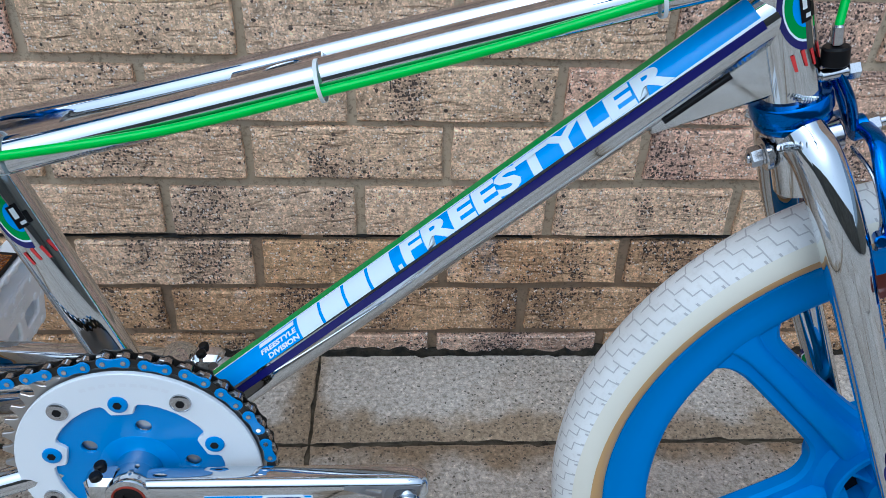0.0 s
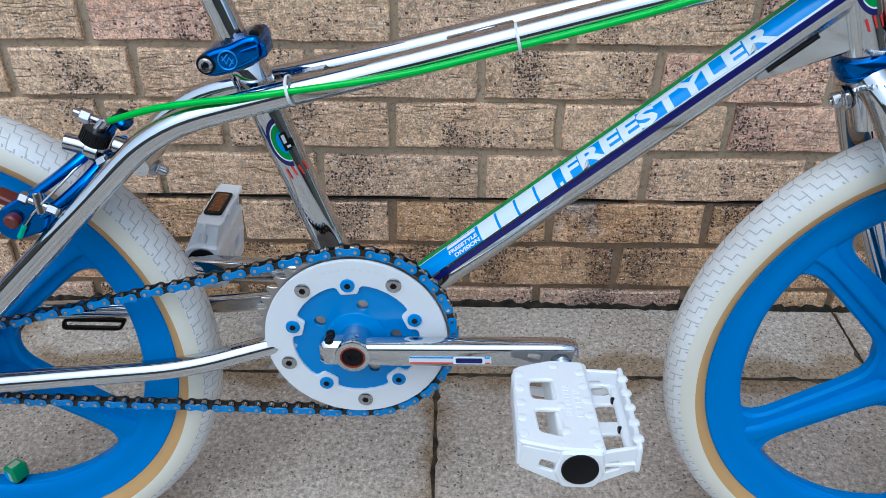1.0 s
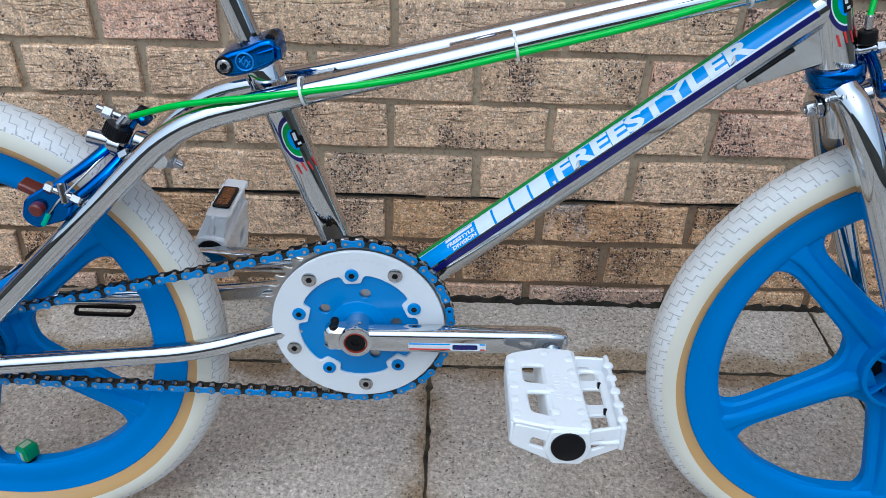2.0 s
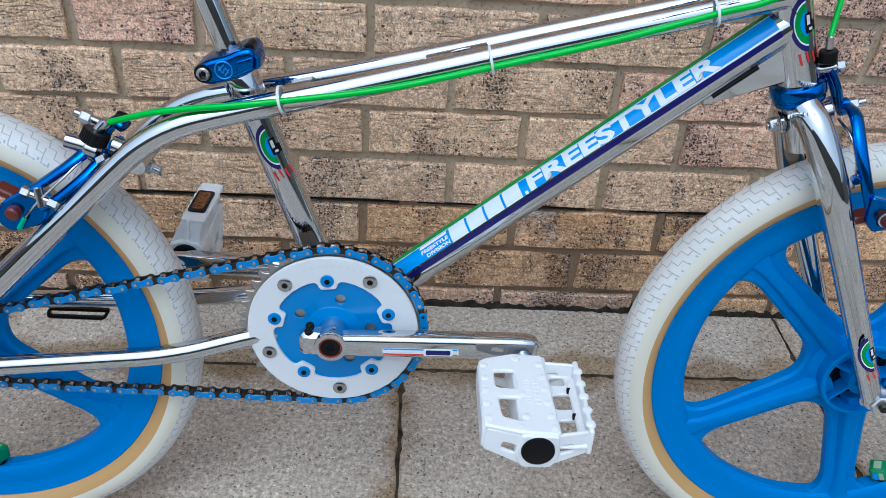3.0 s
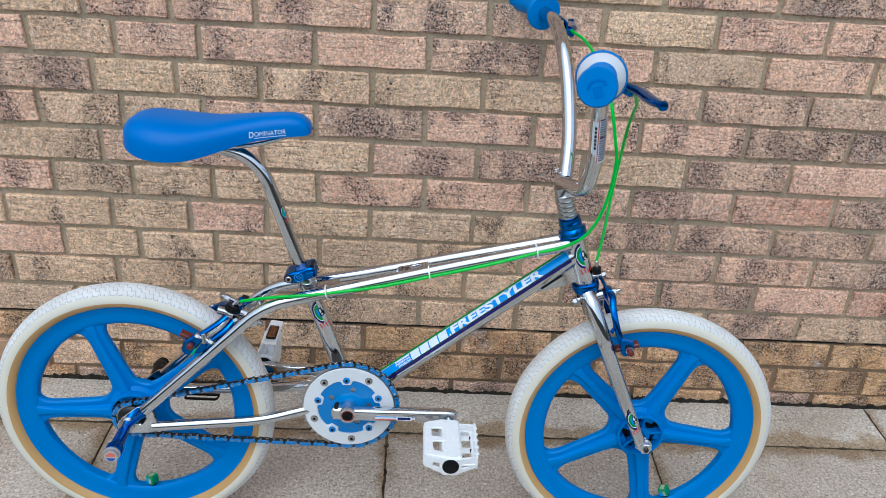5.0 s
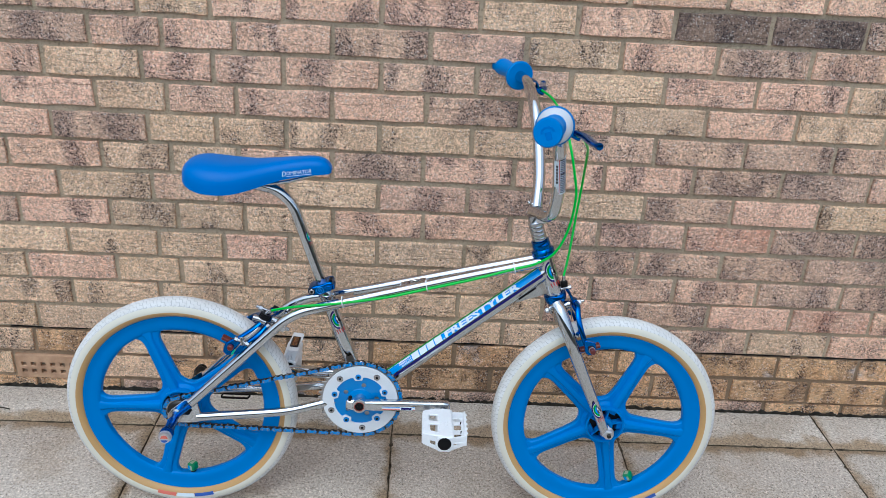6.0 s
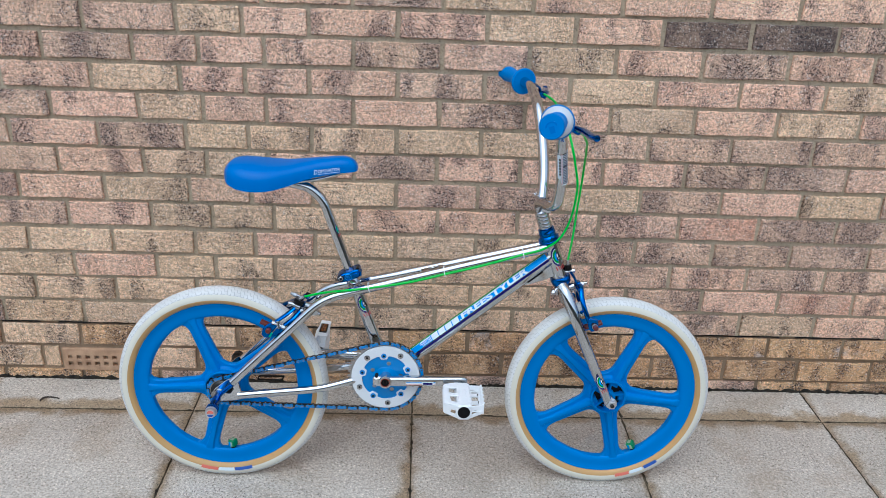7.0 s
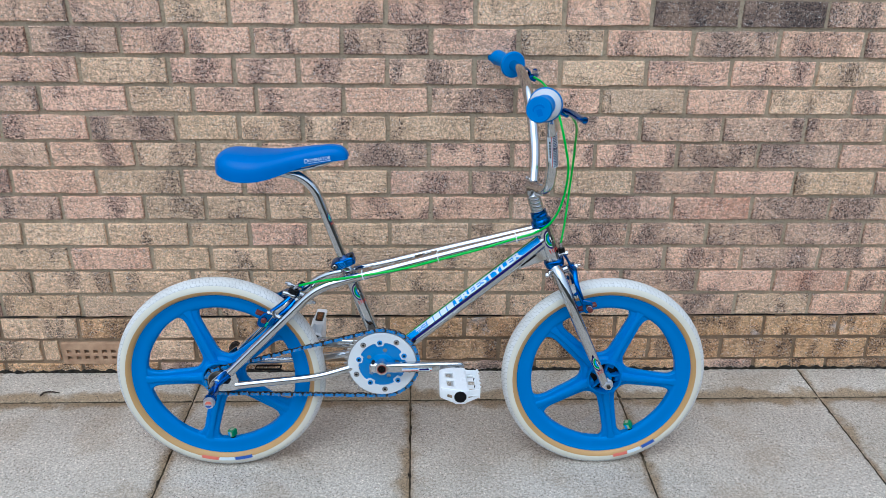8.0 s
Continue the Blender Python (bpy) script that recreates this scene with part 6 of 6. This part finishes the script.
def rear_brake():
    def U(x, z, l):
        # the pivot and cable end stand a little forward of the caliper
        return L(x + 0.0067, z + 0.0052, l + 0.014)
    bm = bmesh.new()
    rod(bm, U(-0.541, 0.4655, 0.014), U(-0.526, 0.4600, 0.014), 0.0085, 22, 0.001)
    rod(bm, U(-0.5275, 0.4605, 0.014), U(-0.5225, 0.4587, 0.014), 0.0066, 20, 0.001)
    rod(bm, U(-0.579, 0.4690, 0.016), U(-0.561, 0.4640, 0.016), 0.0072, 22, 0.001)
    rod(bm, U(-0.562, 0.4640, 0.018), U(-0.551, 0.4600, 0.018), 0.0086, 22, 0.001)
    hexnut(bm, U(-0.548, 0.4560, 0.030), U(-0.541, 0.4600, 0.030), 0.0050)
    hexnut(bm, U(-0.523, 0.4435, 0.0), U(-0.513, 0.4385, 0.0), 0.0068)
    rod(bm, U(-0.514, 0.4395, 0.0), U(-0.506, 0.4355, 0.0), 0.0044, 14, 0.0015)
    rod(bm, U(-0.529, 0.4465, 0.0), U(-0.522, 0.4430, 0.0), 0.0088, 20, 0.001)
    hexnut(bm, U(-0.569, 0.4860, 0.0), U(-0.561, 0.4825, 0.0), 0.0060)
    rod(bm, U(-0.575, 0.4885, 0.0), U(-0.550, 0.4780, 0.0), 0.0038, 12, 0.0012)
    br = part("rear_brake", bm, STEEL, bike, "blue anodised rear caliper brake with red pads")
    knob = between(U(-0.5565, 0.4675, 0.016), U(-0.5505, 0.4785, 0.014))
    teeth = [((0.0112 if k % 2 else 0.0118) * math.cos(math.pi * k / 30), (0.0112 if k % 2 else 0.0118) * math.sin(math.pi * k / 30)) for k in range(60)]
    part("adjuster_knob", plate(teeth, (), 0.0, 0.0115, 0.0008, knob), BLACK, br, "knurled black plastic adjuster")
    part("upper_link", tube(spline([U(-0.553, 0.468, -0.004), U(-0.541, 0.481, -0.002), U(-0.532, 0.4775, 0.002)], 5), 0.0072, 12, True, 0.7), BLUE_ANO, br)
    part("link_cap", rod(bmesh.new(), U(-0.541, 0.4845, -0.004), U(-0.530, 0.4800, -0.004), 0.0062, 18, 0.0012), BLACK, br)
    part("cable_ferrule", rod(bmesh.new(), U(-0.5520, 0.4765, 0.014), U(-0.5425, 0.4865, 0.013), 0.0048, 16, 0.001), STEEL, br)
    for s in (1, -1):
        pts = [L(-0.5515, 0.4675, 0.014 + 0.014 * s), L(-0.566, 0.4570, 0.006 + 0.034 * s), L(-0.585, 0.4440, 0.046 * s), L(-0.604, 0.4320, 0.050 * s)]
        part("caliper_arm", tube(spline(pts, 6), lambda t: 0.0088 - 0.0022 * t, 14, True, 0.6), BLUE_ANO, br)
        pts = [L(-0.5415, 0.4595, 0.014 + 0.014 * s), L(-0.557, 0.4445, 0.006 + 0.038 * s), L(-0.577, 0.4290, 0.050 * s), L(-0.592, 0.4190, 0.052 * s)]
        part("caliper_arm", tube(spline(pts, 6), lambda t: 0.0092 - 0.0020 * t, 14, True, 0.6), BLUE_ANO, br)
        out = round_loop([(-0.604, 0.437), (-0.585, 0.424), (-0.592, 0.405), (-0.622, 0.396), (-0.632, 0.405), (-0.626, 0.424)], 0.006)
        part("pad_holder", plate(out, (), -0.052 * s - 0.005, -0.052 * s + 0.005, 0.0015), BLUE_ANO, br)
        part("adjuster", rod(bmesh.new(), L(-0.613, 0.4175, 0.046 * s), L(-0.615, 0.4165, 0.064 * s), 0.0062, 22, 0.0015), RED_PAD, br, "red anodised adjuster")
        pad = round_loop([(-0.637, 0.4275), (-0.604, 0.411), (-0.601, 0.417), (-0.634, 0.4345)], 0.003)
        part("brake_pad", plate(pad, (), -0.038 * s - 0.008, -0.038 * s + 0.008, 0.0015), RED_PAD, br, "red rubber brake pad")
        bm = bmesh.new()
        rod(bm, L(-0.604, 0.435, 0.054 * s), L(-0.575, 0.424, 0.057 * s), 0.0034, 14, 0.001)
        hexnut(bm, L(-0.584, 0.4275, 0.056 * s), L(-0.576, 0.4243, 0.057 * s), 0.0054)
        hexnut(bm, L(-0.606, 0.4360, 0.054 * s), L(-0.599, 0.4333, 0.055 * s), 0.0052)
        rod(bm, L(-0.592, 0.440, 0.054 * s), L(-0.590, 0.422, 0.057 * s), 0.0044, 14, 0.001)
        part("cable_clamp", bm, STEEL, br)
        part("spring_peg", rod(bmesh.new(), L(-0.556, 0.433, 0.046 * s), L(-0.552, 0.432, 0.058 * s), 0.0042, 12, 0.001), BLUE_ANO, br)
    part("inner_cable", tube(spline([L(-0.546, 0.471, 0.030), L(-0.568, 0.450, 0.050), L(-0.592, 0.428, 0.059), L(-0.606, 0.412, 0.061)], 6), 0.0011, 8), STEEL, br)
    part("cable_end", rod(bmesh.new(), L(-0.605, 0.413, 0.061), L(-0.612, 0.402, 0.061), 0.0022, 10, 0.0005), material("teal_ferrule", (0.01, 0.42, 0.25), 0.3), br)


front_brake()
rear_brake()


# cables and ties
def cables():
    r = [L(0.024, 0.936, -0.232), L(0.040, 0.928, -0.16), L(0.049, 0.905, -0.05), L(0.055, 0.870, 0.01), L(0.067, 0.817, 0.024), L(0.075, 0.765, 0.028), L(0.0655, 0.697, 0.032),
         L(0.042, 0.648, 0.035), L(0.006, 0.621, 0.0305), L(-0.034, 0.6075, 0.028), L(-0.120, 0.5805, 0.030), L(-0.212, 0.5560, 0.0325), L(-0.300, 0.5352, 0.0390), L(-0.385, 0.5236, 0.0480),
         L(-0.423, 0.5192, 0.0515), L(-0.457, 0.5142, 0.0490), L(-0.4925, 0.5068, 0.0440), L(-0.5330, 0.4912, 0.0285)]
    part("brake_cable", tube(spline(r, 8), 0.0027, 12), GREEN_CABLE, bike, "bright green cable housing")
    f = [L(0.022, 0.934, 0.246), L(0.044, 0.917, 0.195), L(0.067, 0.888, 0.125), L(0.081, 0.860, 0.060), L(0.091, 0.822, 0.005), L(0.095, 0.775, -0.025), L(0.092, 0.705, -0.035), L(0.082, 0.636, -0.012), L(0.0718, 0.588, 0.008)]
    part("brake_cable", tube(spline(f, 8), 0.0025, 12), GREEN_CABLE, bike, "bright green cable housing")
    for x, z, l in ((-0.385, 0.5214, 0.0375), (-0.213, 0.5590, 0.0225), (-0.034, 0.6060, 0.0180)):
        m = Matrix.Translation(L(x, z, l)) @ Matrix.Rotation(radians(-13), 4, "Y")
        loop = []
        for k in range(24):
            t = 2 * math.pi * k / 24
            loop.append((math.cos(t) * 0.0140, math.sin(t) * 0.0112))
        bm = bmesh.new()
        rings = []
        for dx in (-0.0011, 0.0011):
            for g in (1.0, 1.05):
                rings.append([bm.verts.new(m @ Vector((dx, u * g, w * g))) for u, w in loop])
        a, b, c, d = rings
        for k in range(24):
            j = (k + 1) % 24
            for p, q in ((a, b), (b, d), (d, c), (c, a)):
                bm.faces.new((p[k], p[j], q[j], q[k]))
        part("cable_tie", bm, TIE, bike, "clear plastic cable tie")


cables()


# small parts on the wheels
def wheel_details(w, turn, angle, labels, out=0.0):
    c = Matrix.Rotation(radians(-angle - turn), 4, "Y")
    bm = bmesh.new()
    rod(bm, c @ Vector((0.200, 0, 0)), c @ Vector((0.172, 0, 0)), 0.0036, 14, 0.0006)
    part("valve_stem", bm, STEEL, w)
    bm = bmesh.new()
    x0 = 0.166
    m = c @ Matrix.Translation((x0, 0, 0)) @ Matrix.Rotation(0.5, 4, "X")
    side = round_loop([(-0.0095, -0.009), (0.0085, -0.009), (0.0085, 0.009), (-0.0095, 0.009)], 0.0042, 4)
    add_plate(bm, side, (), -0.0095, 0.0095, 0.0026, m)
    cap = part("valve_cap", bm, GREEN_CAP, w, "green cube valve cap with coloured stickers")
    part("sticker", plate(round_loop([(-0.0055, -0.0055), (0.0055, -0.0055), (0.0055, 0.0), (-0.0055, 0.0)], 0.001), (), -0.0099, -0.0090, 0.0002, m), DECAL_BLUE, cap)
    part("sticker", plate(round_loop([(-0.0055, 0.0006), (0.0055, 0.0006), (0.0055, 0.0055), (-0.0055, 0.0055)], 0.001), (), -0.0099, -0.0090, 0.0002, m), FADED, cap)
    part("sticker", box(-0.0100, -0.0092, -0.0055, 0.0055, -0.0040, 0.0040, bevel=0.0003, at=m), FADED, cap)
    part("cap_collar", rod(bmesh.new(), m @ Vector((0.008, 0, 0)), m @ Vector((0.0135, 0, 0)), 0.0066, 18, 0.001), BLACK, cap)
    for a0, a1, mat in labels:
        bm = bmesh.new()
        rows = []
        for k in range(9):
            t = radians(turn + a0 + (a1 - a0) * k / 8)
            rows.append([bm.verts.new((r * math.cos(t), -y - out, r * math.sin(t))) for r, y in ((0.2215, 0.0223), (0.2255, 0.0232), (0.2295, 0.0237))])
        for u, v in zip(rows, rows[1:]):
            for k in range(2):
                bm.faces.new((u[k], u[k + 1], v[k + 1], v[k]))
        part("tyre_label", bm, mat, w)


# ---- air brick in the wall ----
def air_brick():
    outer = [(VENT_X[0] + 0.004, 0.024), (VENT_X[1] - 0.004, 0.024), (VENT_X[1] - 0.004, 0.0955), (VENT_X[0] + 0.004, 0.0955)]
    holes = []
    for r in range(2):
        for k in range(8):
            x, z = VENT_X[0] + 0.018 + 0.0258 * k, 0.0395 + 0.0215 * r
            holes.append([(x, z), (x + 0.013, z), (x + 0.013, z + 0.0115), (x, z + 0.0115)])
    vent = new("air_brick", mesh_of("air_brick", plate(outer, holes, -0.003, 0.030, 0.0012), TERRACOTTA, True, 30))
    tagged(vent, "terracotta air brick with two rows of square holes", "air brick")
    # near-black block behind the holes gives the hollow's shade by its colour
    part("vent_cavity", box(VENT_X[0], VENT_X[1], 0.012, 0.034, 0.015, 0.103), JOINT, vent)


air_brick()


def twig():
    path = spline([(-1.329, -0.134, 0.003), (-1.322, -0.122, 0.005), (-1.304, -0.117, 0.004), (-1.280, -0.122, 0.003)], 5)
    ob = new("twig", mesh_of("twig", tube(path, lambda t: 0.0028 - 0.0012 * t, 8), material("dead_twig", (0.045, 0.032, 0.022), 0.8)))
    tagged(ob, "small dark dead twig lying on the paving", "twig")


twig()
wheel_details(front_wheel, 169.5, -62.6, [(-80, -71, LABEL_RED), (-70.5, -62, DECAL_WHITE), (-61, -52, LABEL_BLUE)], 0.0016)
wheel_details(rear_wheel, 194.0, -86.0, [(-106, -95.5, LABEL_RED), (-95, -85.5, DECAL_WHITE), (-85, -74, LABEL_BLUE)], 0.0036)

# the bricks come last
lay_bricks()
